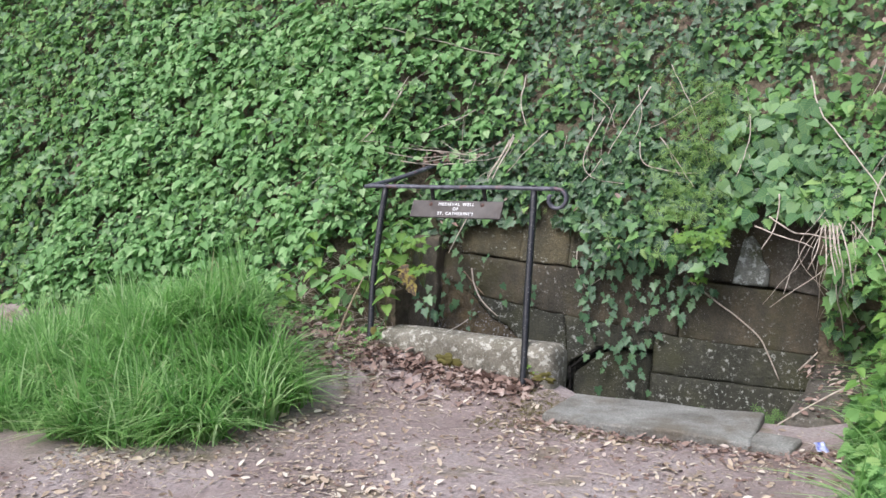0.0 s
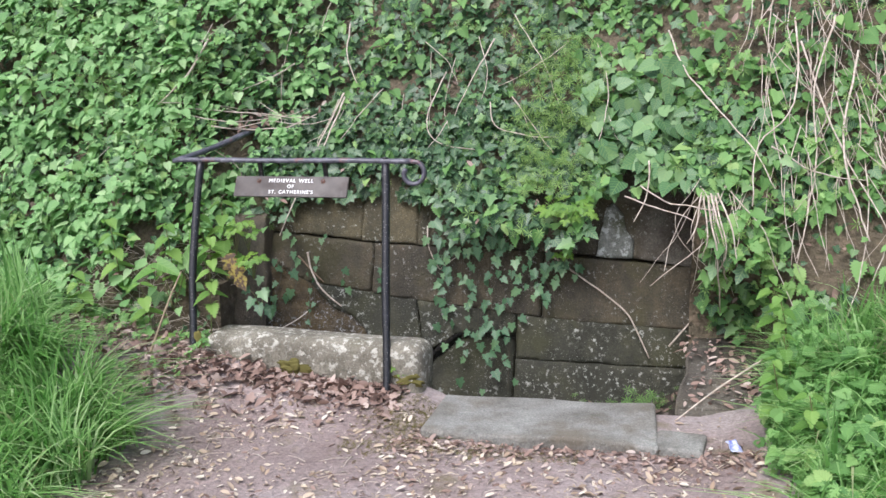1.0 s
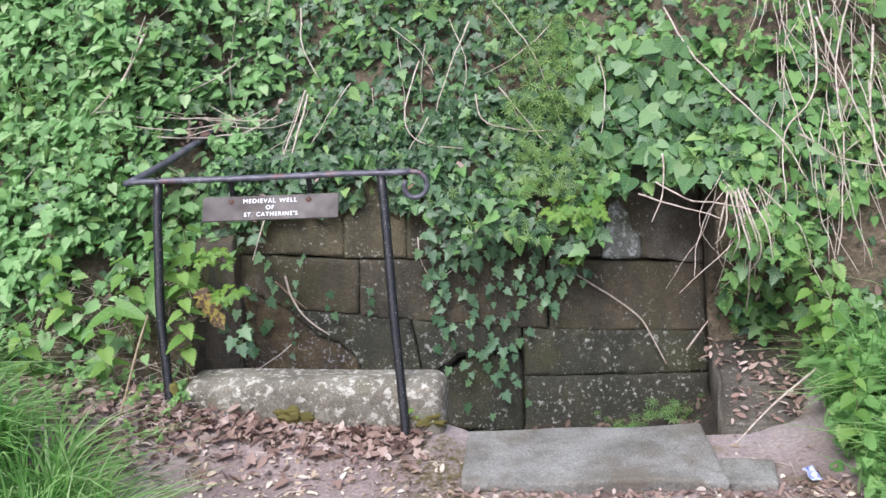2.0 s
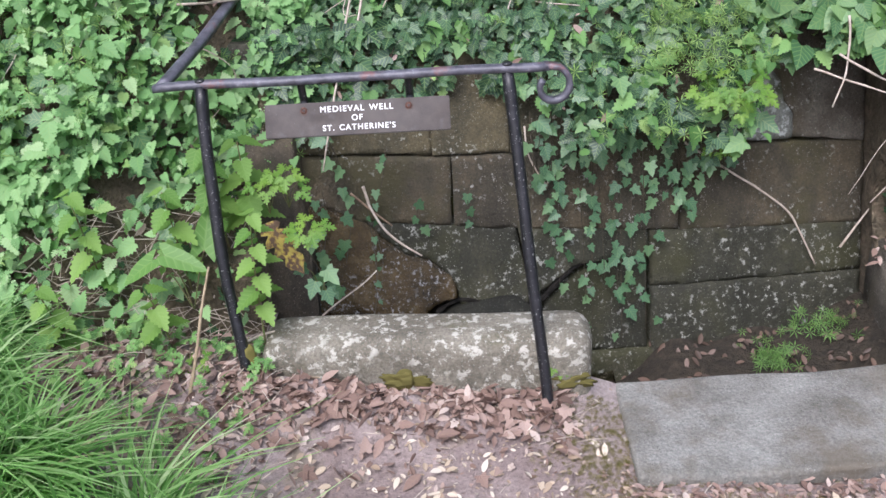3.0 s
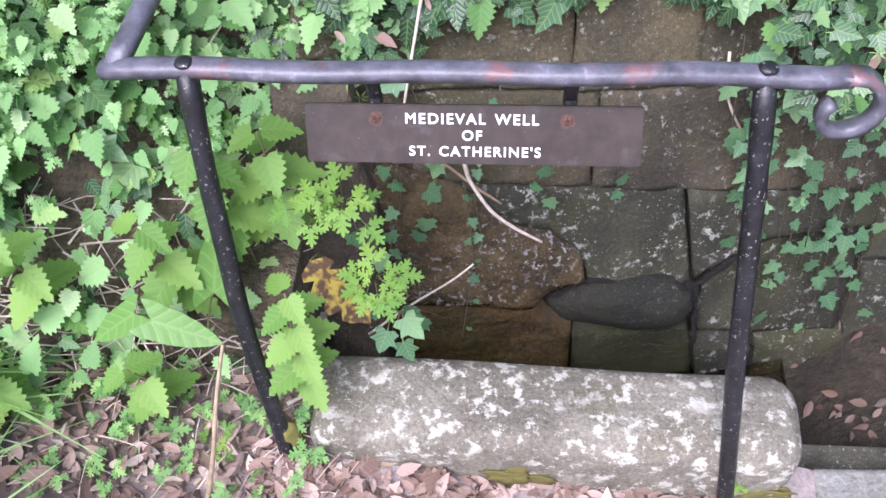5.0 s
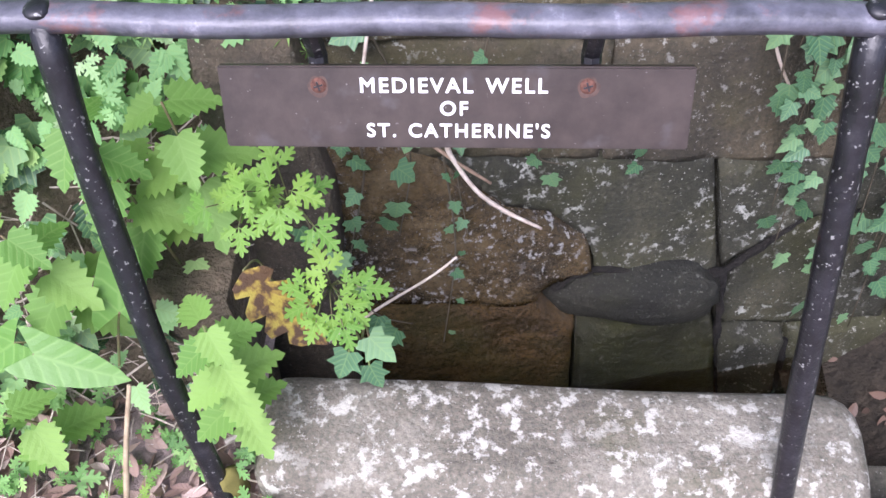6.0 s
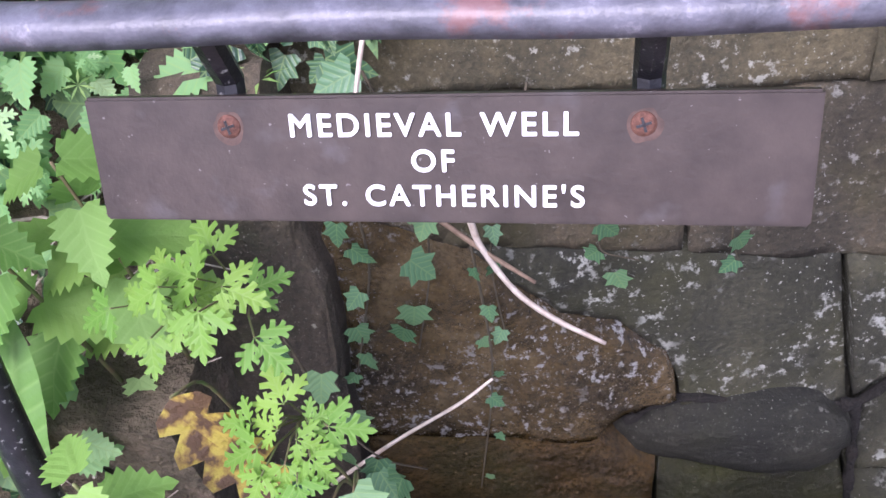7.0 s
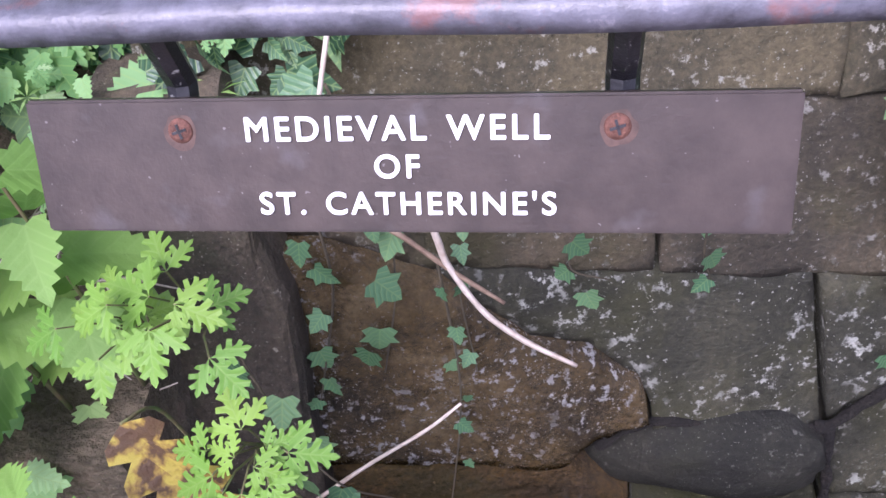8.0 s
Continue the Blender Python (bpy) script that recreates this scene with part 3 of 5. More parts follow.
def long_stone(name, size, mat, bevel, seed, worn=0.012, cuts=10):
    """A worked block with rounded, worn edges; origin at the middle of its base."""
    bm = bmesh.new()
    bmesh.ops.create_cube(bm, size=1, matrix=Matrix.LocRotScale((0, 0, size[2] / 2), None, size))
    bmesh.ops.bevel(bm, geom=list(bm.edges), offset=bevel, segments=4, profile=0.6, affect="EDGES", clamp_overlap=True)
    long_edges = [e for e in bm.edges if abs(e.verts[0].co.x - e.verts[1].co.x) > size[0] * 0.5]
    bmesh.ops.subdivide_edges(bm, edges=long_edges, cuts=cuts, use_grid_fill=True)
    for q in bm.verts:
        w = Vector((q.co.x * 3 + seed, q.co.y * 6, q.co.z * 6))
        q.co += Vector((noise.noise(w), noise.noise(w + Vector((9, 0, 0))), noise.noise(w + Vector((0, 9, 0))))) * worn
    return bm_mesh(name, bm, mat, True)


kerb = tagged(new("kerb_stone", long_stone("kerb_stone", (1.125, 0.245, 0.345), M_KERB, 0.075, 2.0, 0.014)), "long worn kerb stone blotched with pale lichen", "kerb")
kerb.matrix_world = pose(0.172, -0.178, -0.235, 0, 0.6, -0.8)
slab = tagged(new("stone_slab", long_stone("stone_slab", (0.98, 0.50, 0.16), M_SLAB, 0.02, 5.0, 0.012)), "grey stone doorstep slab before the well", "slab")
slab.matrix_world = pose(1.31, -0.43, -0.305, 0, 0, 1)
small = tagged(new("paving_stone", long_stone("paving_stone", (0.20, 0.20, 0.12), M_SLAB, 0.02, 8.0, 0.015, 4)), "small broken grey paving stone beside the slab", "stone")
small.matrix_world = pose(1.90, -0.58, -0.275, 0, 0, -8)
CHEEK_TOP = [(1.88, -0.19, -0.155), (1.93, 0.15, -0.075), (1.965, 0.50, 0.01), (2.32, 0.50, 0.02), (2.30, 0.15, -0.06), (2.24, -0.19, -0.14)]


def wedge_stone(name, top, depth, mat):
    """A slab from its sloping top outline, with worn edges."""
    bm = bmesh.new()
    face = bm.faces.new([bm.verts.new(p) for p in top])
    low = bmesh.ops.extrude_face_region(bm, geom=[face])
    bmesh.ops.translate(bm, verts=[q for q in low["geom"] if isinstance(q, bmesh.types.BMVert)], vec=(0, 0, -depth))
    bmesh.ops.recalc_face_normals(bm, faces=list(bm.faces))
    bmesh.ops.bevel(bm, geom=list(bm.edges), offset=0.018, segments=3, affect="EDGES", clamp_overlap=True)
    bmesh.ops.subdivide_edges(bm, edges=list(bm.edges), cuts=2, use_grid_fill=True)
    for q in bm.verts:
        q.co += Vector((noise.noise(q.co * 6), noise.noise(q.co * 6 + Vector((3, 0, 0))), noise.noise(q.co * 5 + Vector((0, 7, 0))))) * 0.014
    return bm_mesh(name, bm, mat, True)


cheek = tagged(new("cheek_stone", wedge_stone("cheek_stone", CHEEK_TOP, 0.45, M_CHEEK)), "sloping grey stone closing the pit's side", "stone")
SHELF_X = [0.80 + 0.05 * i for i in range(25)]
SHELF_Y = [-0.08 + 0.05 * i for i in range(15)]


def shelf_z(x, y):
    return -0.52 + 0.15 * step(0.8, 1.2, x) + 0.03 * lump(x, y, 7.0, 2.0) + 0.10 * step(1.7, 2.0, x)


v, f = sheet(SHELF_X, SHELF_Y, lambda x, y: (x, y, float(shelf_z(x, y))), lambda x, y: True)
tagged(new("pit_ledge", mesh_from("pit_ledge", v, f, M_MUD, True)), "dark silt bank with fallen leaves beside the water", "floor", kind="structure")
jamb = tagged(new("jamb_stone", leaned(slab_mesh("jamb_stone", [(-0.47, 0.62), (-0.30, 0.62), (-0.265, 0.3), (-0.25, -0.1), (-0.27, -0.75), (-0.47, -0.75)], -0.09, 0.03, M_JAMB, 0.015, 0.008, 5))), "dark upright jamb stone of the well opening", "stone")


# ---- railing and sign ----
def flat_bar(pts, w, h, crown=0.3):
    """A handrail bar of width w and height h with a domed top, along the points."""
    prof = [(-0.5, -0.5), (0.5, -0.5), (0.5, 0.1), (0.36, 0.38), (0.12, 0.5), (-0.12, 0.5), (-0.36, 0.38), (-0.5, 0.1)]
    verts, faces, n, k = [], [], len(pts), len(prof)
    for i, p in enumerate(pts):
        d = (pts[min(i + 1, n - 1)] - pts[max(i - 1, 0)]).normalized()
        s = d.cross(Vector((0, 0, 1)))
        if s.length < 0.2:
            s = Vector((0, -1, 0))
        s.normalize()
        if s.dot(Vector((0.3, -1, 0))) < 0:
            s = -s
        u = s.cross(d).normalized()
        if i and u.dot(last) < 0:
            u = -u
        last = u
        for a, b in prof:
            verts.append(p + s * a * w + u * b * h)
    for i in range(n - 1):
        for j in range(k):
            a, b = i * k + j, i * k + (j + 1) % k
            faces.append((a, b, b + k, a + k))
    faces += [tuple(range(k))[::-1], tuple(range((n - 1) * k, n * k))]
    return verts, faces


RAIL_Z = 0.945
railing = tagged(new("handrail"), "worn black-painted iron handrail with two posts", "railing")
front = [Vector((-0.645, 0.005, RAIL_Z - 0.004))] + [Vector((-0.62 + 0.05 * i, 0.004 * math.sin(i * 0.7), RAIL_Z + 0.0015 * math.sin(i * 0.45))) for i in range(25)]
curl = []
for i in range(1, 15):
    a = radians(90 - 22 * i)
    r = 0.062 - 0.0016 * i
    curl.append(Vector((0.63 + r * math.cos(a), -0.002 * i, RAIL_Z - 0.062 + r * math.sin(a))))
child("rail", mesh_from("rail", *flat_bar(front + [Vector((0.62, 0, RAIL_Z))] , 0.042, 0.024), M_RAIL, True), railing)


def curl_mesh():
    verts, faces = [], []
    line = [Vector((0.605, 0, RAIL_Z))] + curl
    for i, p in enumerate(line):
        d = (line[min(i + 1, len(line) - 1)] - line[max(i - 1, 0)]).normalized()
        u = d.cross(Vector((0, 1, 0))).normalized()
        w = 0.021 * (1 - 0.02 * i)
        for a, b in ((-1, -0.009), (1, -0.009), (1, 0.004), (0.5, 0.011), (-0.5, 0.011), (-1, 0.004)):
            verts.append(p + Vector((0, w * a, 0)) - u * b)
    k = 6
    for i in range(len(line) - 1):
        for j in range(k):
            a, b = i * k + j, i * k + (j + 1) % k
            faces.append((a, b, b + k, a + k))
    faces += [tuple(range(k))[::-1], tuple(range((len(line) - 1) * k, len(line) * k))]
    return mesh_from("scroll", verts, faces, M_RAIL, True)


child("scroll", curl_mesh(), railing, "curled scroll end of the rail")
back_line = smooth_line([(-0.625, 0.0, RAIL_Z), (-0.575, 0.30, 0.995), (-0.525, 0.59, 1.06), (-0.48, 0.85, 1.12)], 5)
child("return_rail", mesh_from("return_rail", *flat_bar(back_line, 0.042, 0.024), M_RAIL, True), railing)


def post_mesh(top, foot, seed, bow=0.0):
    a, b = Vector(top), Vector(foot)
    pts = []
    for i in range(22):
        t = i / 21
        p = a.lerp(b, t)
        pts.append(p + Vector((noise.noise(Vector((seed, t * 3, 0))) * 0.008 - bow * math.sin(math.pi * t), 0, 0)))
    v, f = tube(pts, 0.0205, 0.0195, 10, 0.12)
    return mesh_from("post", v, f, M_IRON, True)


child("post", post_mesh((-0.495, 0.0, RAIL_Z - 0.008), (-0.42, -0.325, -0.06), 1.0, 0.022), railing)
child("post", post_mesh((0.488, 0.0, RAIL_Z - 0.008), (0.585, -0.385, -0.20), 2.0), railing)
for x in (-0.495, 0.488):
    child("rivet", rock("rivet", (x, 0, RAIL_Z + 0.012), (0.017, 0.017, 0.007), M_IRON, x, 2, 0.1), railing)
for x in (-0.174, 0.172):
    v, f = join_meshes([tube([Vector((x, 0.004, RAIL_Z - 0.008)), Vector((x, 0.014, 0.895)), Vector((x, 0.022, 0.865)), Vector((x, -0.004, 0.815))], 0.013, 0.013, 8)])
    child("strap", mesh_from("strap", v, f, M_IRON), railing)

# the board leans back: its top edge at y 0, its foot nearer
sign = tagged(new("sign"), "brown painted sign board with white raised lettering", "sign")
SIGN = Matrix.Translation((0.0, -0.026, 0.816)) @ Matrix.Rotation(radians(90 - 27.5), 4, "X")


def sign_part(name, bm, mat, label=""):
    me = bm_mesh(name, bm, mat)
    me.transform(SIGN)
    return child(name, me, sign, label)


bm = bmesh.new()
bmesh.ops.create_cube(bm, size=1, matrix=Matrix.LocRotScale((0, 0, -0.006), None, (0.60, 0.110, 0.012)))
bmesh.ops.bevel(bm, geom=list(bm.edges), offset=0.0022, segments=2, affect="EDGES")
sign_part("board", bm, M_SIGN)
for x in (-0.172, 0.168):
    bm = bmesh.new()
    bmesh.ops.create_uvsphere(bm, u_segments=16, v_segments=8, radius=1, matrix=Matrix.LocRotScale((x, 0.030, 0.0), None, (0.0105, 0.0105, 0.004)))
    head = sign_part("screw", bm, M_RUST, "rusty cross-head screw")
    bm = bmesh.new()
    for a in (0.3, 1.87):
        bmesh.ops.create_cube(bm, size=1, matrix=Matrix.Translation((x, 0.030, 0.0035)) @ Matrix.Rotation(a, 4, "Z") @ Matrix.Diagonal((0.012, 0.0022, 0.0016, 1)))
    me = bm_mesh("recess", bm, M_IRON)
    me.transform(SIGN)
    child("recess", me, head)


for x, seed in ((-0.172, 1.0), (0.168, 4.0)):
    bm = bmesh.new()
    rim = []
    for i in range(28):
        a = 2 * math.pi * i / 28
        r = 0.0135 + 0.0035 * noise.noise(Vector((math.cos(a) * 1.5, math.sin(a) * 1.5, seed)))
        rim.append(bm.verts.new((x + r * math.cos(a), 0.030 + r * math.sin(a) * (1.25 if math.sin(a) < 0 else 0.95), 0.0003)))
    bm.faces.new(rim)
    sign_part("rust_stain", bm, M_STAIN, "pale rust stain round a screw")


def words(text, x, y, size):
    cu = bpy.data.curves.new("lettering", "FONT")
    cu.body, cu.size, cu.align_x, cu.extrude, cu.offset, cu.space_character, cu.space_word = text, size, "CENTER", 0.0009, 0.0, 1.22, 1.35
    ob = new("lettering", cu)
    bpy.context.view_layer.update()
    me = bpy.data.meshes.new_from_object(ob.evaluated_get(bpy.context.evaluated_depsgraph_get()))
    bpy.data.objects.remove(ob)
    bm = bmesh.new()
    for dx, dy, dz in ((-0.0005, 0, 0), (0.0005, 0, 0.0001), (0, 0.0004, 0.0002), (0, -0.0004, 0.0003)):
        old = set(bm.verts)
        bm.from_mesh(me)
        bmesh.ops.translate(bm, verts=[q for q in bm.verts if q not in old], vec=(dx, dy, dz))
    bm.to_mesh(me)
    bm.free()
    me.transform(SIGN @ Matrix.Translation((x, y, 0.0012)))
    me.materials.clear()
    me.materials.append(M_LETTER)
    child("lettering", me, sign, "white capital letters")


words("MEDIEVAL WELL", -0.001, 0.0215, 0.0272)
words("OF", 0.0, -0.0085, 0.0262)
words("ST. CATHERINE'S", 0.005, -0.0385, 0.0258)

# ---- growth ----
rng = np.random.default_rng(7)


def unit(a):
    return a / (np.linalg.norm(a, axis=1, keepdims=True) + 1e-9)


def clump(x, z):
    """How far the growth stands out from the bank: mounds and hollows."""
    return 0.07 + 0.06 * lump(x, z, 2.6, 2.0) + 0.05 * lump(x, z, 6.0, 4.0)


def bare(x, z):
    """Where soil and dead stuff show between the leaves."""
    low = (x < -0.36) & (x > -1.25) & (z < 0.52 + 0.08 * lump(x, z, 7.0) - 0.3 * (x + 0.75) ** 2)
    right = ((x - 2.75) / 0.35) ** 2 + ((z - 0.52) / 0.2) ** 2 < 1
    return low | right | (lump(x, z, 5.2, 9.0) > 0.62)


def on_bank(n, x0, x1, z0, z1, out=(0.0, 0.05), keep=None):
    x, z = rng.uniform(x0, x1, n), rng.uniform(z0, z1, n)
    edge = 0.52 + 0.06 * lump(x, z, 6.0, 3.0) + 0.24 * step(1.40, 1.5, x) + 0.20 * (1 - step(0.55, 0.80, x)) * step(-0.30, -0.1, x)
    ok = ~((x > PIT_X0 - 0.03) & (x < PIT_X1 + 0.02) & (z < edge))
    ok &= ~(bare(x, z) & (rng.random(n) < 0.85))
    ok &= ~((x > 1.9) & (x < 2.34) & (z < 0.06 + 0.05 * lump(x, z, 8.0)))
    ok &= ~((np.abs(x + 0.55) < 0.05) & (np.abs(z - 1.0) < 0.09))
    if keep is not None:
        ok &= keep(x, z)
    x, z = x[ok], z[ok]
    y = bank_y(x, z) - rng.uniform(*out, len(x)) - np.clip(clump(x, z), -0.01, None) * rng.uniform(0.35, 1.0, len(x))
    over = (x > PIT_X0) & (x < PIT_X1) & (z < 0.97)
    y = np.where(over, np.minimum(y, wall_y(x, z) - 0.025 - rng.uniform(0, 0.05, len(x))), y)
    return np.stack([x, y, z], 1)


def facing(n, up=0.8, spread=0.5):
    f = np.tile(np.array([0.0, -1.0, up]), (n, 1)) + rng.normal(0, spread, (n, 3))
    tip = np.tile(np.array([0.0, -0.5, -0.55]), (n, 1)) + rng.normal(0, 0.75, (n, 3))
    return f, tip


def grow(name, shape, pos, size, mat, up=0.8, spread=0.5):
    f, tip = facing(len(pos), up, spread)
    s = size[0] + (size[1] - size[0]) * rng.random(len(pos)) ** 1.6
    return scatter(name, shape, (pos, f, tip, s), mat)


def centre(x):
    return step(-0.75, -0.25, x) * (1 - step(1.25, 1.5, x))


def chance(w):
    return rng.random(len(w)) < w


def ivy_zone(x, z):
    return chance(0.30 - 0.16 * (1 - step(-1.0, -0.3, x)) + 0.6 * centre(x) + 0.25 * lump(x, z, 1.6, 5.0) - 0.2 * step(1.7, 2.2, x))


def young_zone(x, z):
    return chance(0.62 - 0.55 * centre(x) + 0.3 * lump(x, z, 1.3, 3.0) - 0.3 * step(1.7, 2.2, x) - 0.3 * step(1.2, 1.9, x) * step(1.1, 1.6, z))


def light_zone(x, z):
    return chance(0.80 - 0.62 * centre(x) + 0.35 * lump(x, z, 1.9, 8.0) - 0.4 * step(1.2, 1.9, x) * step(1.0, 1.5, z))


def broad_zone(x, z):
    spot = np.exp(-((x - 1.65) / 0.32) ** 2 - ((z - 1.15) / 0.38) ** 2)
    return chance(0.22 - 0.2 * centre(x) - 2.0 * (1 - step(-0.2, 0.1, x)) * step(-1.8, -1.4, x) + 0.25 * lump(x, z, 2.3, 1.0) + 0.9 * spot)


def cleaver_zone(x, z):
    spot = np.exp(-((x - 1.15) / 0.22) ** 2 - ((z - 1.05) / 0.45) ** 2) + np.exp(-((x - 2.15) / 0.2) ** 2 - ((z - 0.5) / 0.4) ** 2) + np.exp(-((x + 1.05) / 0.25) ** 2 - ((z - 1.2) / 0.35) ** 2)
    return chance(0.25 + 0.3 * lump(x, z, 2.9, 6.0) + 0.8 * spot)


def stuff(name, me, label, category):
    return tagged(new(name, me), label, category, kind="stuff")


stuff("young_ivy_cover", grow("young_ivy_cover", IVY, on_bank(24000, -6.5, 4.2, -0.25, 2.9, (0.0, 0.08), young_zone), (0.04, 0.09), M_IVY_YOUNG, 0.9), "fresh light green ivy leaves over the bank", "ivy")
stuff("ivy_cover", grow("ivy_cover", IVY, on_bank(24000, -6.5, 4.2, -0.25, 2.9, keep=ivy_zone), (0.035, 0.085), M_IVY), "dark green ivy leaves covering the bank", "ivy")
young = on_bank(700, -0.45, 2.05, 0.86, 1.3, (0.02, 0.09), lambda x, z: chance(0.5 + 0.7 * lump(x, z, 5.0, 7.0)))
stuff("young_ivy_brow", grow("young_ivy_brow", IVY, young, (0.035, 0.07), M_IVY_YOUNG), "paler young ivy leaves above the wall", "ivy")
band = on_bank(2300, -0.45, 2.05, 0.80, 1.22, (0.0, 0.07), lambda x, z: chance(0.5 + 0.7 * lump(x, z, 4.5, 2.0)))
lx = rng.uniform(-0.4, 2.0, 900)
ly = wall_y(lx, 0.86) - 0.04 + rng.uniform(0.0, 0.3, 900)
band = np.concatenate([band, np.stack([lx, ly, 0.90 + 0.7 * np.clip(ly - 0.66, 0, 1) + rng.uniform(0.0, 0.07, 900)], 1)])
stuff("ivy_brow", grow("ivy_brow", IVY, band, (0.03, 0.075), M_IVY, 1.0, 0.6), "dark ivy hanging over the top of the wall", "ivy")
stuff("ivy_under_cover", grow("ivy_under_cover", IVY_SMALL, on_bank(15000, -6.5, 4.2, -0.25, 2.9, (-0.02, 0.02)), (0.03, 0.06), M_IVY, 0.5, 0.7), "small dark ivy leaves close to the soil", "ivy")
stuff("nettle_cover", grow("nettle_cover", NETTLE, on_bank(22000, -6.5, 4.2, -0.25, 2.9, (0.0, 0.08), light_zone), (0.035, 0.085), M_NETTLE, 1.1), "light green young nettle leaves on the bank", "nettles")
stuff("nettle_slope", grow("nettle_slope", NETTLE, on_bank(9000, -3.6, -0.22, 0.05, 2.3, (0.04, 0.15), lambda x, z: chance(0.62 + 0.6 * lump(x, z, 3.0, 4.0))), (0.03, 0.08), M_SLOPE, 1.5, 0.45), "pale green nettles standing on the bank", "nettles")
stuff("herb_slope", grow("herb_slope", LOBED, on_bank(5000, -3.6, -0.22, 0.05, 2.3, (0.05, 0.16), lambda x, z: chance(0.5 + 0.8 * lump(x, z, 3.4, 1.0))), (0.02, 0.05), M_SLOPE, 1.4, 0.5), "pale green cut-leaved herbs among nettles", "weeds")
stuff("broadleaf_cover", grow("broadleaf_cover", HEART, on_bank(12000, -6.5, 4.2, -0.25, 2.9, (0.0, 0.08), broad_zone), (0.03, 0.085), M_NETTLE, 1.1, 0.55), "light green heart-shaped weed leaves on the bank", "weeds")
hedge = on_bank(260, 1.35, 2.0, 0.78, 1.5, (0.08, 0.16), lambda x, z: chance(np.exp(-((x - 1.68) / 0.26) ** 2 - ((z - 1.1) / 0.32) ** 2)))
stuff("garlic_leaves", grow("garlic_leaves", HEART, hedge, (0.06, 0.11), M_IVY_YOUNG, 0.7, 0.4), "large heart-shaped leaves hanging over the wall", "weeds")
stuff("cut_leaf_cover", grow("cut_leaf_cover", LOBED, on_bank(4500, -6.5, 4.2, -0.25, 2.9, (0.0, 0.08), light_zone), (0.025, 0.06), M_NETTLE, 1.0), "light green cut-leaved weeds on the bank", "weeds")
stuff("cleavers_cover", grow("cleavers_cover", WHORL, on_bank(14000, -6.5, 4.2, -0.25, 2.9, (0.04, 0.15), cleaver_zone), (0.02, 0.045), M_CLEAVER, 0.6, 0.8), "thin whorled cleavers sprawling over the bank", "cleavers")
feather = on_bank(1300, 0.95, 1.5, 0.75, 1.6, (0.08, 0.2), lambda x, z: chance(np.exp(-((x - 1.22) / 0.2) ** 2) * (0.8 + 0.4 * lump(x, z, 5.0, 2.0))))
stuff("feathery_cleavers", grow("feathery_cleavers", WHORL, feather, (0.018, 0.042), M_CLEAVER, 0.7, 0.8), "lime-green feathery cleavers hanging over the wall", "cleavers")
stuff("dead_leaf_cover", grow("dead_leaf_cover", OVAL, on_bank(8000, -6.5, 4.2, -0.25, 2.9, (-0.03, 0.0), lambda x, z: bare(x, z) | chance(0.3 + 0 * x)), (0.03, 0.075), M_LITTER, 0.8, 0.8), "brown dead leaves lying on the bank", "leaf litter")


def blades(name, base, lean, length, bend, width, mat):
    """Grass: each blade a bent strip of four lengths."""
    n = len(base)
    k = 5
    t = np.linspace(0, 1, k)
    side = unit(np.cross(lean, np.array([0, 0, 1.0])))
    up = np.array([0, 0, 1.0])
    pts = base[:, None, :] + (length * (1 - 0.35 * bend))[:, None, None] * (t[None, :, None] * up) * (1 - 0.55 * bend[:, None, None] * t[None, :, None] ** 1.5) \
        + (length * bend)[:, None, None] * (t[None, :, None] ** 1.9) * lean[:, None, :]
    w = width[:, None] * np.array([0.8, 1.0, 0.85, 0.55, 0.06])[None, :]
    v = np.concatenate([pts - side[:, None, :] * w[:, :, None], pts + side[:, None, :] * w[:, :, None]], axis=1)
    quad = np.array([[i, i + 1, k + i + 1, k + i] for i in range(k - 1)])
    loops = (quad[None] + (np.arange(n) * 2 * k)[:, None, None]).reshape(-1)
    me = bpy.data.meshes.new(name)
    me.vertices.add(n * 2 * k)
    me.vertices.foreach_set("co", v.reshape(-1))
    me.loops.add(len(loops))
    me.loops.foreach_set("vertex_index", loops.astype(np.int32))
    me.polygons.add(n * (k - 1))
    me.polygons.foreach_set("loop_start", (np.arange(n * (k - 1)) * 4).astype(np.int32))
    uv = me.uv_layers.new(name="UVMap")
    one = np.stack([np.concatenate([-np.ones(k), np.ones(k)]) * 0.3, np.concatenate([t, t])], 1)
    uv.data.foreach_set("uv", np.tile(one[quad.reshape(-1)], (n, 1)).reshape(-1))
    me.materials.append(mat)
    me.update(calc_edges=True)
    return me


def turf(name, n, where, length, mat, label, tuft=24):
    """Tufts of grass at points given by where(count)."""
    c = where(n // tuft)
    base = np.repeat(c, tuft, 0) + np.concatenate([rng.normal(0, 0.03, (len(c) * tuft, 2)), np.zeros((len(c) * tuft, 1))], 1)
    base[:, 2] = ground_z(base[:, 0], base[:, 1]) - 0.01
    m = len(base)
    a = np.repeat(rng.uniform(0, 2 * math.pi, len(c)), tuft) + rng.normal(0, 0.7, m)
    lean = np.stack([np.cos(a), np.sin(a) - 0.35, 0 * a], 1)
    ln = np.repeat(rng.uniform(0.45, 1.0, len(c)), tuft) * rng.uniform(length[0], length[1], m)
    return stuff(name, blades(name, base, unit(lean), ln, np.clip(np.repeat(rng.uniform(0.35, 1.0, len(c)), tuft) + rng.normal(0, 0.2, m), 0.15, 1.2), rng.uniform(0.003, 0.0085, m), mat), label, "grass")


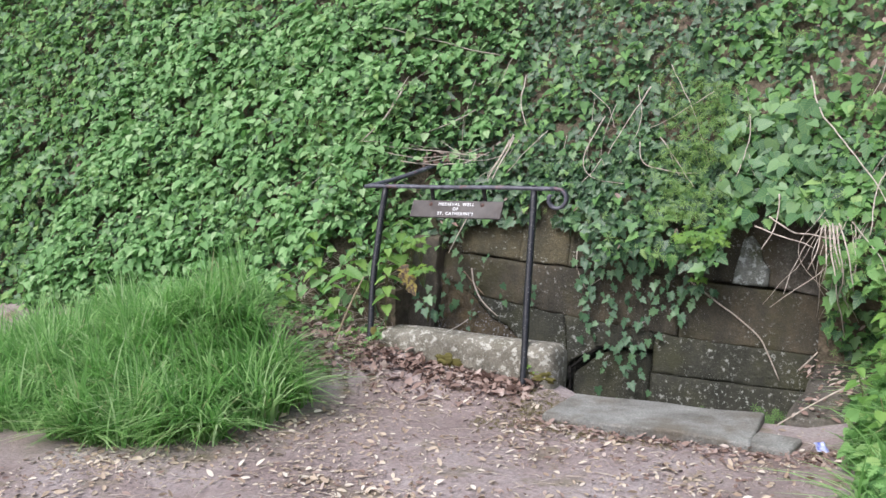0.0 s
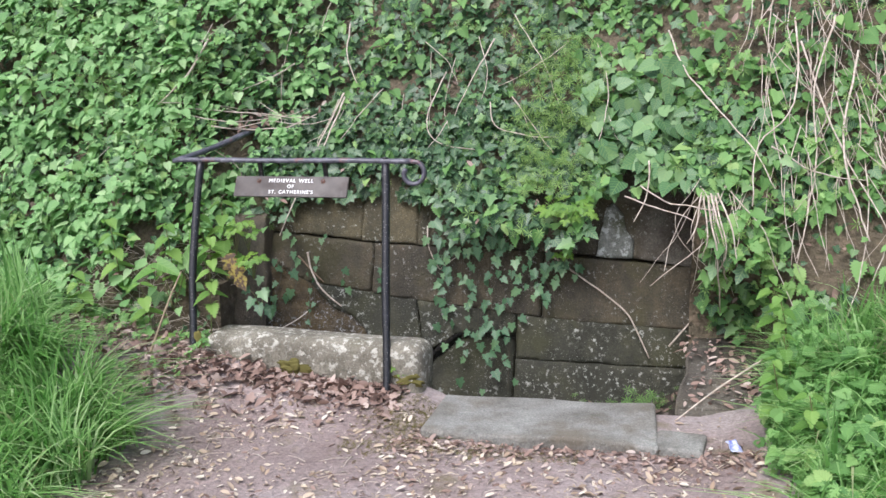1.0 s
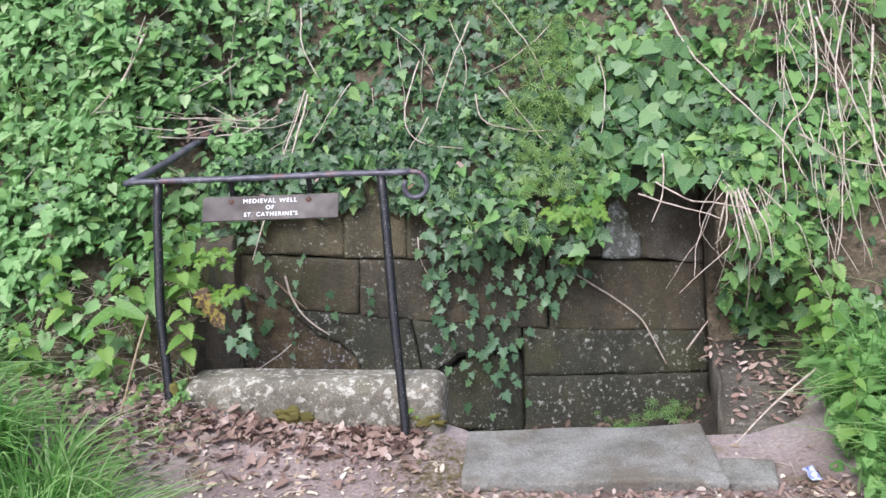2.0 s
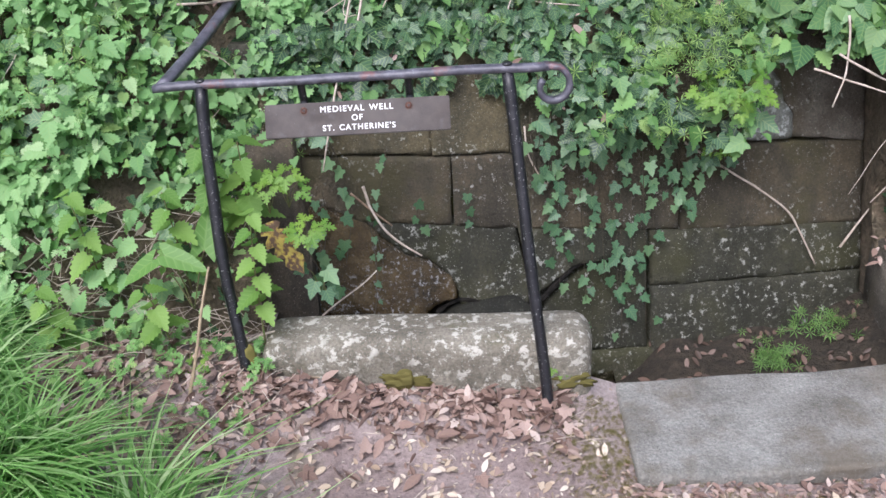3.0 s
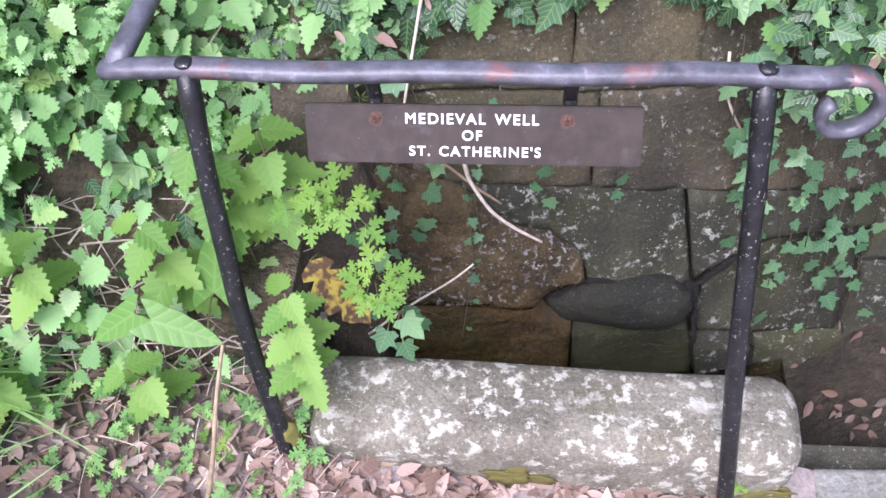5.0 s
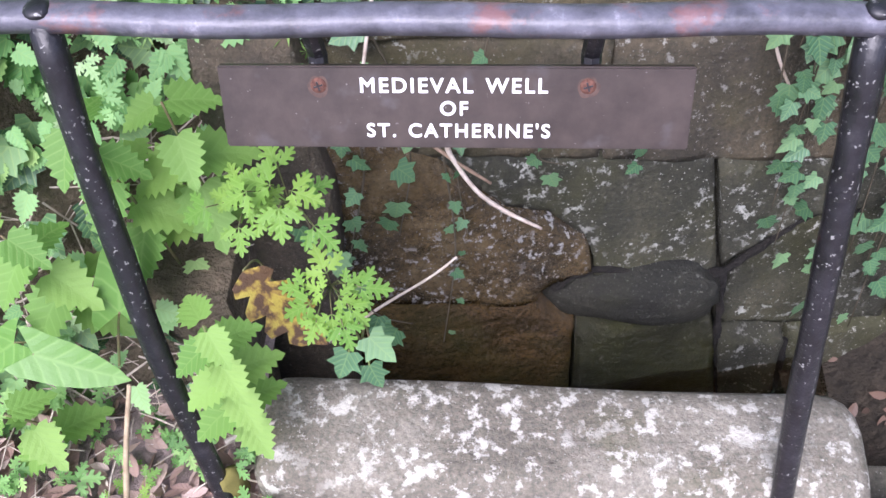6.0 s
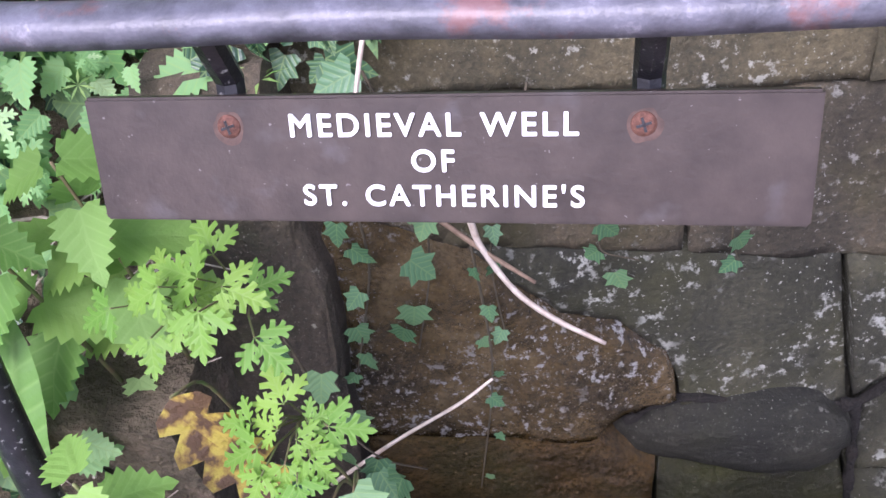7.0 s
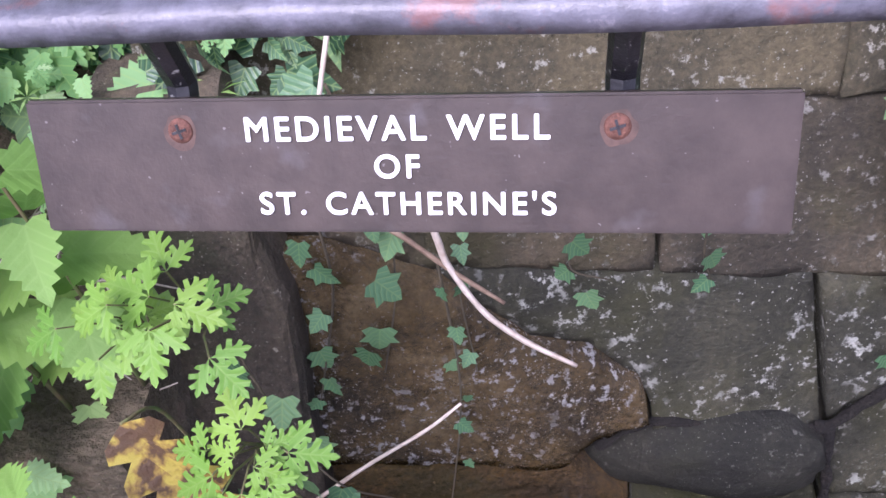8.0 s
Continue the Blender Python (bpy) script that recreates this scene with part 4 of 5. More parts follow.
def grass_left(n):
    x, y = rng.uniform(-3.4, -0.34, n * 3), rng.uniform(-2.25, -0.2, n * 3)
    front = -2.05 + 0.35 * step(-0.9, -0.3, x) + 0.16 * np.clip(-1.2 - x, 0, 9) + 0.1 * lump(x, y, 5.0)
    right = -0.27 + 0.07 * lump(x, y, 7.0) - 0.84 * step(-1.15, -0.6, y)
    ok = (y > front) & (x < right) & (x > -2.75 + 0.3 * lump(x, y, 2.5, 3.0)) & (rng.random(n * 3) < 0.72 + 0.6 * lump(x, y, 5.0, 7.0))
    p = np.stack([x, y, 0 * x], 1)[ok]
    return p[:n]


def grass_right(n):
    x, y = rng.uniform(2.15, 4.2, n * 2), rng.uniform(-1.7, 0.35, n * 2)
    ok = (x > 2.31 + 0.10 * lump(x, y, 6.0) + 0.12 * step(-0.2, 0.3, y)) & (y > -1.45 + 0.2 * lump(x, y, 3.0)) & (x < 3.9 + 0.2 * lump(x, y, 3.0, 2.0))
    p = np.stack([x, y, 0 * x], 1)[ok]
    return p[:n]


turf("grass_verge", 22000, grass_left, (0.26, 0.66), M_GRASS, "lush long green grass on a mound beside the path", 34)
turf("grass_tussock", 16000, grass_right, (0.20, 0.52), M_GRASS, "lush long green grass growing by the slab")


def weed_patch(name, n, x0, x1, y0, y1, hmax, shape, size, mat, label, edge):
    x, y = rng.uniform(x0, x1, n), rng.uniform(y0, y1, n)
    ok = edge(x, y)
    x, y = x[ok], y[ok]
    h = rng.random(len(x)) ** 0.8 * hmax * (0.7 + 0.3 * lump(x, y, 5.0, 3.0))
    pos = np.stack([x, y, ground_z(x, y) + h], 1)
    f = np.tile(np.array([-0.1, -0.45, 1.0]), (len(x), 1)) + rng.normal(0, 0.4, (len(x), 3))
    tip = np.stack([rng.normal(0, 1, len(x)), rng.normal(-0.4, 1, len(x)), rng.normal(-0.4, 0.3, len(x))], 1)
    stuff(name, scatter(name, shape, (pos, f, tip, rng.uniform(size[0], size[1], len(x))), mat), label, "weeds")


right_edge = lambda x, y: x > 2.20 + 0.06 * lump(x, y, 9.0) + 0.20 * np.clip(-0.75 - y, 0, 1) + 0.10 * step(-0.6, -0.3, y)
weed_patch("nettle_patch", 1000, 2.05, 2.60, -1.3, 0.1, 0.27, NETTLE, (0.03, 0.075), M_NETTLE, "light green nettles crowding the slab's side", right_edge)
weed_patch("weed_patch", 800, 2.05, 2.55, -1.5, 0.1, 0.24, LOBED, (0.03, 0.06), M_NETTLE, "low cut-leaved weeds at the path's edge", right_edge)
left_edge = lambda x, y: (x < -0.36 + 0.05 * lump(x, y, 9.0)) & (y > -0.75)
weed_patch("weed_fringe", 220, -1.3, -0.35, -0.75, -0.1, 0.14, LOBED, (0.03, 0.055), M_NETTLE, "small green weeds at the foot of the bank", left_edge)
spot = rng.random(110) < 0.5
px = np.where(spot, rng.normal(1.50, 0.045, 110), rng.normal(1.74, 0.08, 110))
py = np.where(spot, rng.normal(0.16, 0.06, 110), rng.normal(0.36, 0.05, 110))
pz = shelf_z(px, py) + rng.uniform(0.01, 0.10, 110)
ff, tt = facing(110, 1.2, 0.5)
stuff("pit_weeds", scatter("pit_weeds", WHORL, (np.stack([px, py, pz], 1), ff, tt, rng.uniform(0.018, 0.04, 110)), M_WEED), "green cleavers growing on the silt in the pit", "weeds")
px, py = rng.uniform(0.95, 1.95, 160), rng.uniform(-0.05, 0.55, 160)
ff, tt = facing(160, 2.0, 0.6)
stuff("pit_litter", scatter("pit_litter", OVAL, (np.stack([px, py, shelf_z(px, py) + 0.012], 1), ff, tt, rng.uniform(0.03, 0.06, 160)), M_WETLEAF), "wet brown leaves fallen into the pit", "leaf litter")


def ground_scatter(name, n, where, shape, size, mat, label, category, lift=0.006, tilt=0.35):
    x, y = where(n)
    pos = np.stack([x, y, ground_z(x, y) + rng.uniform(0.002, lift, len(x))], 1)
    f = np.tile(np.array([0, 0, 1.0]), (len(x), 1)) + rng.normal(0, tilt, (len(x), 3))
    tip = np.stack([rng.normal(0, 1, len(x)), rng.normal(0, 1, len(x)), 0 * x], 1)
    return stuff(name, scatter(name, shape, (pos, f, tip, size[0] + (size[1] - size[0]) * rng.random(len(x)) ** 2), mat), label, category)


def path_area(n):
    x, y = rng.uniform(-0.9, 2.4, n), rng.uniform(-3.4, -0.24, n)
    ok = rng.random(n) < 0.45 + 0.45 * lump(x, y, 2.2, 2.0) + 0.2 * lump(x, y, 7.0)
    ok &= ~((x > 0.74) & (y > -0.72) & (rng.random(n) < 0.93))
    return x[ok], y[ok]


def kerb_area(n):
    x = rng.uniform(-0.5, 0.66, n)
    y = -0.30 - np.abs(rng.normal(0, 0.11, n))
    return x, y


def bank_foot(n):
    x = rng.uniform(-1.3, -0.33, n)
    return x, rng.uniform(-0.75, -0.1, n)


def slab_front(n):
    x = rng.uniform(0.7, 2.2, n)
    return x, -0.74 + rng.normal(0, 0.06, n)


ground_scatter("pale_flakes", 19000, path_area, OVAL, (0.012, 0.05), M_CHIP, "pale dry leaf and bark flakes on the path", "leaf litter", 0.01)
ground_scatter("brown_flakes", 6000, path_area, OVAL, (0.015, 0.045), M_LITTER, "brown leaf scraps trodden into the path", "leaf litter", 0.008)
ground_scatter("kerb_litter", 480, kerb_area, OVAL, (0.035, 0.085), M_LITTER, "drift of brown dead leaves against the kerb", "leaf litter", 0.03, 0.5)
ground_scatter("kerb_litter_broad", 260, kerb_area, IVY, (0.03, 0.07), M_LITTER, "dead lobed leaves drifted against the kerb", "leaf litter", 0.03, 0.5)
ground_scatter("bank_litter", 1200, bank_foot, OVAL, (0.03, 0.08), M_LITTER, "dead leaves at the foot of the bank", "leaf litter", 0.04, 0.6)
ground_scatter("slab_litter", 900, slab_front, OVAL, (0.015, 0.05), M_LITTER, "leaf scraps gathered along the slab", "leaf litter", 0.015, 0.4)

cx, cy = rng.uniform(1.93, 2.28, 240), rng.uniform(-0.17, 0.47, 240)
cz = np.interp(cy, [-0.19, 0.5], [-0.148, 0.015]) + rng.uniform(0.006, 0.02, 240)
ff = np.tile(np.array([0, -0.2, 1.0]), (240, 1)) + rng.normal(0, 0.35, (240, 3))
tt = np.concatenate([rng.normal(0, 1, (240, 2)), np.zeros((240, 1))], 1)
near_bank = rng.random(240) < 0.35 + 0.65 * (cx - 1.93) / 0.35
stuff("cheek_litter", scatter("cheek_litter", OVAL, (np.stack([cx, cy, cz], 1)[near_bank], ff[near_bank], tt[near_bank], rng.uniform(0.02, 0.06, 240)[near_bank]), M_LITTER), "brown leaves lying on the sloping stone", "leaf litter")
nest = np.stack([rng.normal(-0.42, 0.10, 45), np.zeros(45), rng.normal(1.14, 0.035, 45)], 1)
nest[:, 1] = bank_y(nest[:, 0], nest[:, 2]) - clump(nest[:, 0], nest[:, 2]) - 0.04
ff, tt = facing(45, 0.6, 0.8)
stuff("dead_leaf_nest", scatter("dead_leaf_nest", OVAL, (nest, ff, tt, rng.uniform(0.03, 0.065, 45)), M_LITTER), "brown dead leaves caught among dry branches", "leaf litter")


def moss_area(n):
    x, y = rng.uniform(0.5, 1.5, n), rng.uniform(-1.0, -0.3, n)
    ok = rng.random(n) < np.exp(-((x - 0.78) / 0.22) ** 2 - ((y + 0.52) / 0.25) ** 2) + 0.5 * np.exp(-((y + 0.80) / 0.07) ** 2)
    return x[ok], y[ok]



ground_scatter("moss_patch", 9000, moss_area, WHORL, (0.006, 0.014), M_MOSS, "thin yellow-brown moss on the earth by the slab", "moss", 0.008, 0.5)
straws = []
for i in range(420):
    if i < 230:
        x, y = rng.uniform(-0.6, 2.1), rng.uniform(-2.6, -0.25)
    else:
        x, y = rng.uniform(-1.2, -0.3), rng.uniform(-0.8, -0.05)
    a, ln = rng.uniform(0, 6.3), rng.uniform(0.03, 0.13)
    z0 = float(ground_z(x, y)) + 0.006 + (0.03 if i >= 230 else 0) * rng.random()
    p = Vector((x, y, z0))
    d = Vector((math.cos(a), math.sin(a), 0.25 if i >= 230 else 0.02))
    straws.append(tube([p, p + d * ln * 0.5 + Vector((0, 0, 0.006)), p + d * ln], rng.uniform(0.0012, 0.0028), 0.001, 4))
for i in range(170):
    x, z = rng.uniform(-1.2, -0.45), rng.uniform(0.0, 0.5)
    a, ln = rng.normal(0, 0.9), rng.uniform(0.06, 0.26)
    ends = [(x - math.cos(a) * ln / 2, z - math.sin(a) * ln / 2), (x, z), (x + math.cos(a) * ln / 2, z + math.sin(a) * ln / 2)]
    straws.append(tube([Vector((u, float(bank_y(u, w)) - 0.03 - 0.05 * rng.random(), w)) for u, w in ends], rng.uniform(0.0014, 0.0034), 0.001, 4))
stuff("dry_straws", mesh_from("dry_straws", *join_meshes(straws), M_STRAW), "short dry straws and twigs on the ground", "straw")

# dead stems on the bank, each along its own line
STEMS = [
    ([(-0.10, 1.71), (-0.07, 1.51), (0.03, 1.34)], 0.006), ([(-0.73, 1.59), (-0.84, 1.35), (-0.97, 1.23)], 0.008),
    ([(-0.36, 1.46), (-0.47, 1.36), (-0.61, 1.28)], 0.006), ([(-0.82, 1.20), (-0.57, 1.18), (-0.34, 1.15), (-0.14, 1.14)], 0.005),
    ([(-0.67, 1.10), (-0.48, 1.08), (-0.29, 1.09), (-0.14, 1.16)], 0.006), ([(-0.01, 1.28), (-0.07, 1.06), (-0.18, 0.52)], 0.007),
    ([(0.01, 1.26), (-0.03, 1.03), (-0.07, 0.80)], 0.007), ([(0.83, 1.59), (0.74, 1.40), (0.66, 1.15)], 0.006),
    ([(0.56, 1.40), (0.50, 1.12), (0.61, 0.99), (0.80, 0.96)], 0.005), ([(0.98, 1.25), (1.11, 1.09), (1.23, 0.94)], 0.005),
    ([(1.49, 1.39), (1.51, 1.21), (1.47, 1.01)], 0.005), ([(2.44, 1.63), (2.42, 1.20), (2.25, 1.01), (2.21, 0.73)], 0.006),
    ([(1.74, 0.92), (1.73, 0.76), (1.67, 0.62)], 0.006), ([(2.62, 1.63), (2.51, 1.29), (2.51, 0.91), (2.41, 0.51)], 0.006),
    ([(2.74, 1.45), (2.63, 1.07), (2.66, 0.81), (2.71, 0.59)], 0.007), ([(2.93, 1.62), (2.91, 1.28), (2.97, 1.09)], 0.008),
    ([(2.02, 0.77), (2.06, 0.50), (2.10, 0.17)], 0.006), ([(2.05, 0.77), (2.10, 0.55), (2.07, 0.38)], 0.005),
    ([(1.99, 0.77), (1.96, 0.61), (1.93, 0.54)], 0.005), ([(1.82, 1.60), (1.90, 1.38), (2.04, 1.21), (2.22, 0.99), (2.32, 0.81)], 0.006),
    ([(2.03, 0.78), (2.08, 0.60), (2.12, 0.33)], 0.006), ([(2.06, 0.78), (2.13, 0.62), (2.15, 0.45)], 0.005), ([(2.00, 0.77), (2.02, 0.60), (2.00, 0.47)], 0.005), ([(1.70, 0.80), (1.85, 0.72), (2.05, 0.71)], 0.006), ([(2.45, 1.5), (2.62, 1.0), (2.80, 0.62)], 0.006), ([(2.30, 1.0), (2.50, 0.88), (2.72, 0.84)], 0.005),
    ([(-0.95, 1.24), (-0.70, 1.22), (-0.5, 1.19)], 0.004), ([(-0.86, 1.17), (-0.62, 1.13), (-0.40, 1.14), (-0.22, 1.20)], 0.004), ([(-0.70, 1.22), (-0.52, 1.17), (-0.30, 1.13)], 0.003), ([(-0.58, 1.09), (-0.40, 1.12), (-0.20, 1.10), (-0.05, 1.14)], 0.0035), ([(-0.50, 1.24), (-0.36, 1.15), (-0.33, 1.06)], 0.003), ([(0.22, 1.30), (0.12, 1.14), (0.06, 1.02)], 0.004), ([(0.86, 1.22), (0.90, 1.10), (1.06, 1.04), (1.24, 1.03)], 0.005), ([(0.62, 1.12), (0.56, 1.02), (0.50, 0.93)], 0.004), ([(-0.3, 1.86), (-0.65, 1.95), (-1.0, 2.05)], 0.006), ([(1.62, 0.74), (1.74, 0.70), (1.95, 0.66)], 0.006),
]


def bank_stem(line, r, out):
    pts = smooth_line([(x, float(bank_y(x, z)) - max(0.0, float(clump(x, z))) - out, z) for x, z in line], 5)
    pts = [p + Vector((noise.noise(p * 9), 0.6 * noise.noise(p * 7 + Vector((5, 0, 0))), noise.noise(p * 8 + Vector((0, 5, 0))))) * 0.012 for p in pts]
    return tube(pts, r, r * 0.55, 6, 0.25)


for line, r in STEMS:
    tagged(new("dry_branch", mesh_from("dry_branch", *bank_stem(line, r * 0.85, 0.10), M_STRAW, True)), "pale dry dead stem lying over the ivy", "branch", "dry branches on the bank")
tangle = []
for i in range(130):
    x = rng.choice([rng.normal(2.04, 0.07), rng.normal(2.64, 0.25), rng.uniform(-1.3, 1.6)], p=[0.09, 0.67, 0.24])
    z0 = rng.uniform(0.75, 0.85) if x < 2.25 and x > 1.9 else rng.uniform(0.9, 2.0)
    ln, dx = rng.uniform(0.2, 0.75), rng.normal(0, 0.11 if x > 2.25 else 0.2)
    line = [(x, z0), (x + dx * 0.4 + rng.normal(0, 0.06), z0 - ln * 0.5), (x + dx, max(0.25, z0 - ln))]
    if -0.4 < x < 1.6:
        line = [(a, max(b, 1.0 + 0.02 * k)) for k, (a, b) in zip((2, 1, 0), line)]
    tangle.append(bank_stem(line, rng.uniform(0.0014, 0.0036), rng.uniform(0.0, 0.08)))
stuff("dead_stem_tangle", mesh_from("dead_stem_tangle", *join_meshes(tangle), M_STRAW, True), "tangle of thin dry stems hanging down the bank", "stems")


def loose_stem(pts, r, mat, label, name="dead_twig"):
    return tagged(new(name, mesh_from(name, *tube(smooth_line(pts, 6), r, r * 0.6, 7, 0.2), mat, True)), label, "twig", "dead twigs in the well")


loose_stem([by_wall(1.205, 0.425, 0.04), by_wall(1.23, 0.405, 0.04), by_wall(1.416, 0.271, 0.03), by_wall(1.50, 0.215, 0.03), by_wall(1.634, 0.108, 0.03), by_wall(1.69, 0.02, 0.03), by_wall(1.764, -0.128, 0.03)], 0.006, M_STRAW, "long dry twig hanging across the well wall")
loose_stem([by_wall(-0.052, 0.43, 0.1), by_wall(-0.04, 0.385, 0.1), by_wall(-0.027, 0.342, 0.1), by_wall(0.018, 0.263, 0.1), by_wall(0.075, 0.205, 0.1), by_wall(0.151, 0.149, 0.1)], 0.0062, M_STRAW, "bent pale dry twig hanging in the well")
loose_stem([by_wall(-0.10, 0.41, 0.1), by_wall(-0.079, 0.391, 0.1), by_wall(-0.019, 0.332, 0.1), by_wall(0.047, 0.274, 0.1)], 0.0052, M_TWIG, "short brown broken twig hanging in the well")
loose_stem([by_wall(-0.297, -0.058, 0.12), by_wall(-0.183, 0.021, 0.12), by_wall(-0.077, 0.083, 0.12), by_wall(-0.021, 0.126, 0.12)], 0.0038, M_STRAW, "thin pale twig leaning in the well")
loose_stem([by_wall(0.567, 0.556, 0.04), by_wall(0.579, 0.449, 0.04), by_wall(0.639, 0.333, 0.03), by_wall(0.662, 0.345, 0.03), by_wall(0.728, 0.391, 0.04)], 0.004, M_STRAW, "curled dry tendril hanging on the wall")
loose_stem([by_wall(1.863, -0.063, 0.05), by_wall(1.998, 0.087, 0.05), by_wall(2.101, 0.16, 0.05)], 0.005, M_STRAW, "dry stalk slanting up beside the cheek stone")
loose_stem([(2.25, -0.20, 0.10), (2.05, -0.30, -0.02), (1.88, -0.42, -0.13)], 0.005, M_STRAW, "dry stalk lying from the weeds to the slab")
loose_stem([(-0.60, -0.42, 0.02), (-0.561, -0.379, 0.16), (-0.535, -0.30, 0.30), (-0.51, -0.233, 0.407)], 0.0065, M_STALK, "broken pale stalk beside the handrail post")
loose_stem([(-0.44, -0.20, 0.09), (-0.38, -0.17, 0.10), (-0.30, -0.16, 0.105)], 0.006, M_STRAW, "pale dry stalk resting on the kerb's end")

# ---- ivy strands, nettles and other plants near the railing ----
LEAF_OF = {}


def leaf_ob(shape, shape_name, mat, parent, p, face, tip, size):
    """One leaf as an object of its own on a shared mesh."""
    key = (shape_name, mat.name)
    if key not in LEAF_OF:
        one = np.array
        LEAF_OF[key] = scatter("leaf", shape, (one([[0, 0, 0.0]]), one([[0, 0, 1.0]]), one([[0, 1.0, 0]]), one([1.0])), mat)
    z = Vector(face).normalized()
    y = (Vector(tip) - z * Vector(tip).dot(z)).normalized()
    x = y.cross(z)
    ob = new("leaf", LEAF_OF[key])
    ob.parent = parent
    ob.matrix_basis = Matrix.Translation(p) @ Matrix((x, y, z)).transposed().to_4x4() @ Matrix.Scale(size, 4)
    return ob


PR = random.Random(21)


def strand(pts, n, size, label="trailing ivy strand with dark green leaves", fall=0.04):
    line = smooth_line(pts, 7)
    th = tagged(new("ivy_strand"), label, "ivy", "ivy strands over the well")
    child("stem", mesh_from("stem", *tube(line, 0.0024, 0.0012, 5), M_VINE, True), th)
    for i in range(n):
        q = line[int((i + 0.5) / n * (len(line) - 1))]
        p = q + Vector((PR.uniform(-fall, fall), PR.uniform(-0.03, 0.0), PR.uniform(-0.03, 0.03)))
        face = (PR.gauss(0, 0.35), -1, PR.uniform(0.1, 0.9))
        leaf_ob(IVY if PR.random() < 0.7 else IVY_SMALL, "ivy" if PR.random() < 2 else "", M_IVY_ONE, th, p, face, (PR.gauss(0, 0.6), 0, -1), PR.uniform(*size))


FEET = (0.30, 0.20, 0.05, -0.06, -0.14, -0.10, -0.26, -0.20, -0.34, -0.12, -0.30, 0.06, 0.12, 0.20, 0.16, 0.26, 0.30, 0.28)
for k, foot in enumerate(FEET):
    x = 0.60 + 0.042 * k + PR.uniform(-0.02, 0.02)
    dx = PR.uniform(-0.06, 0.06)
    strand([by_wall(x, 0.62, 0.08), by_wall(x + dx * 0.4, 0.42, 0.07), by_wall(x + dx * 0.8, (0.4 + foot) / 2, 0.05), by_wall(x + dx, foot, 0.04)], int(6 + 10 * (0.5 - foot)), (0.032, 0.062), fall=0.05)
strand([by_wall(-0.17, 0.60, 0.07), by_wall(-0.12, 0.46, 0.07), by_wall(-0.11, 0.30, 0.06), by_wall(-0.14, 0.14, 0.06)], 8, (0.045, 0.07), fall=0.03)
strand([by_wall(-0.21, 0.42, 0.06), by_wall(-0.20, 0.30, 0.06), by_wall(-0.23, 0.16, 0.05), by_wall(-0.25, 0.08, 0.05)], 6, (0.03, 0.05), fall=0.03)
strand([by_wall(0.04, 0.55, 0.06), by_wall(0.02, 0.44, 0.06), by_wall(-0.02, 0.30, 0.06), by_wall(0.0, 0.12, 0.06)], 6, (0.03, 0.045), fall=0.03)
strand([by_wall(-0.045, 0.34, 0.085), by_wall(-0.027, 0.162, 0.08), by_wall(-0.029, 0.049, 0.08), by_wall(-0.055, -0.14, 0.09)], 7, (0.018, 0.032), fall=0.018)
strand([by_wall(0.16, 0.34, 0.05), by_wall(0.14, 0.275, 0.05), by_wall(0.20, 0.245, 0.05)], 3, (0.035, 0.05), fall=0.012)
strand([by_wall(0.34, 0.36, 0.05), by_wall(0.335, 0.27, 0.05), by_wall(0.35, 0.22, 0.05)], 3, (0.03, 0.045), fall=0.015)
strand([(-0.28, 0.10, 0.40), (-0.22, 0.05, 0.25), (-0.16, 0.02, 0.19), (-0.10, 0.03, 0.14)], 7, (0.04, 0.065))
for k in range(5):
    x = 0.60 + 0.09 * k + PR.uniform(-0.03, 0.03)
    strand([by_wall(x, 0.78, 0.06), by_wall(x + 0.02, 0.64, 0.09), by_wall(x, 0.46 + PR.uniform(-0.06, 0.03), 0.08)], 8, (0.045, 0.08), "ivy strand overhanging the well's wall", 0.06)


def nettle(x, y, z, h, lean=(0, 0), n=5, size=0.075, label="young nettle with toothed light green leaves"):
    th = tagged(new("nettle"), label, "nettle", "nettles by the handrail")
    foot, top = Vector((x, y, z)), Vector((x + lean[0], y + lean[1], z + h))
    line = smooth_line([foot, foot.lerp(top, 0.5) + Vector((lean[0] * -0.15, 0, 0.02)), top], 5)
    child("stem", mesh_from("stem", *tube(line, 0.0035, 0.002, 5), M_GREENSTEM, True), th)
    for i in range(n):
        t = 0.35 + 0.65 * i / max(1, n - 1)
        q = foot.lerp(top, t)
        a = PR.uniform(0, 3.14) if i == 0 else a + 1.57
        s = size * (0.75 + 0.45 * math.sin(math.pi * min(1, 0.25 + t * 0.7)))
        for b in (a, a + math.pi):
            d = Vector((math.cos(b), math.sin(b), 0))
            leaf_ob(NETTLE, "nettle", M_NETTLE_ONE, th, q + d * 0.012, d * 0.25 + Vector((0, -0.25, 1)), d + Vector((0, 0, -0.35)), s * PR.uniform(0.85, 1.1))
    return th


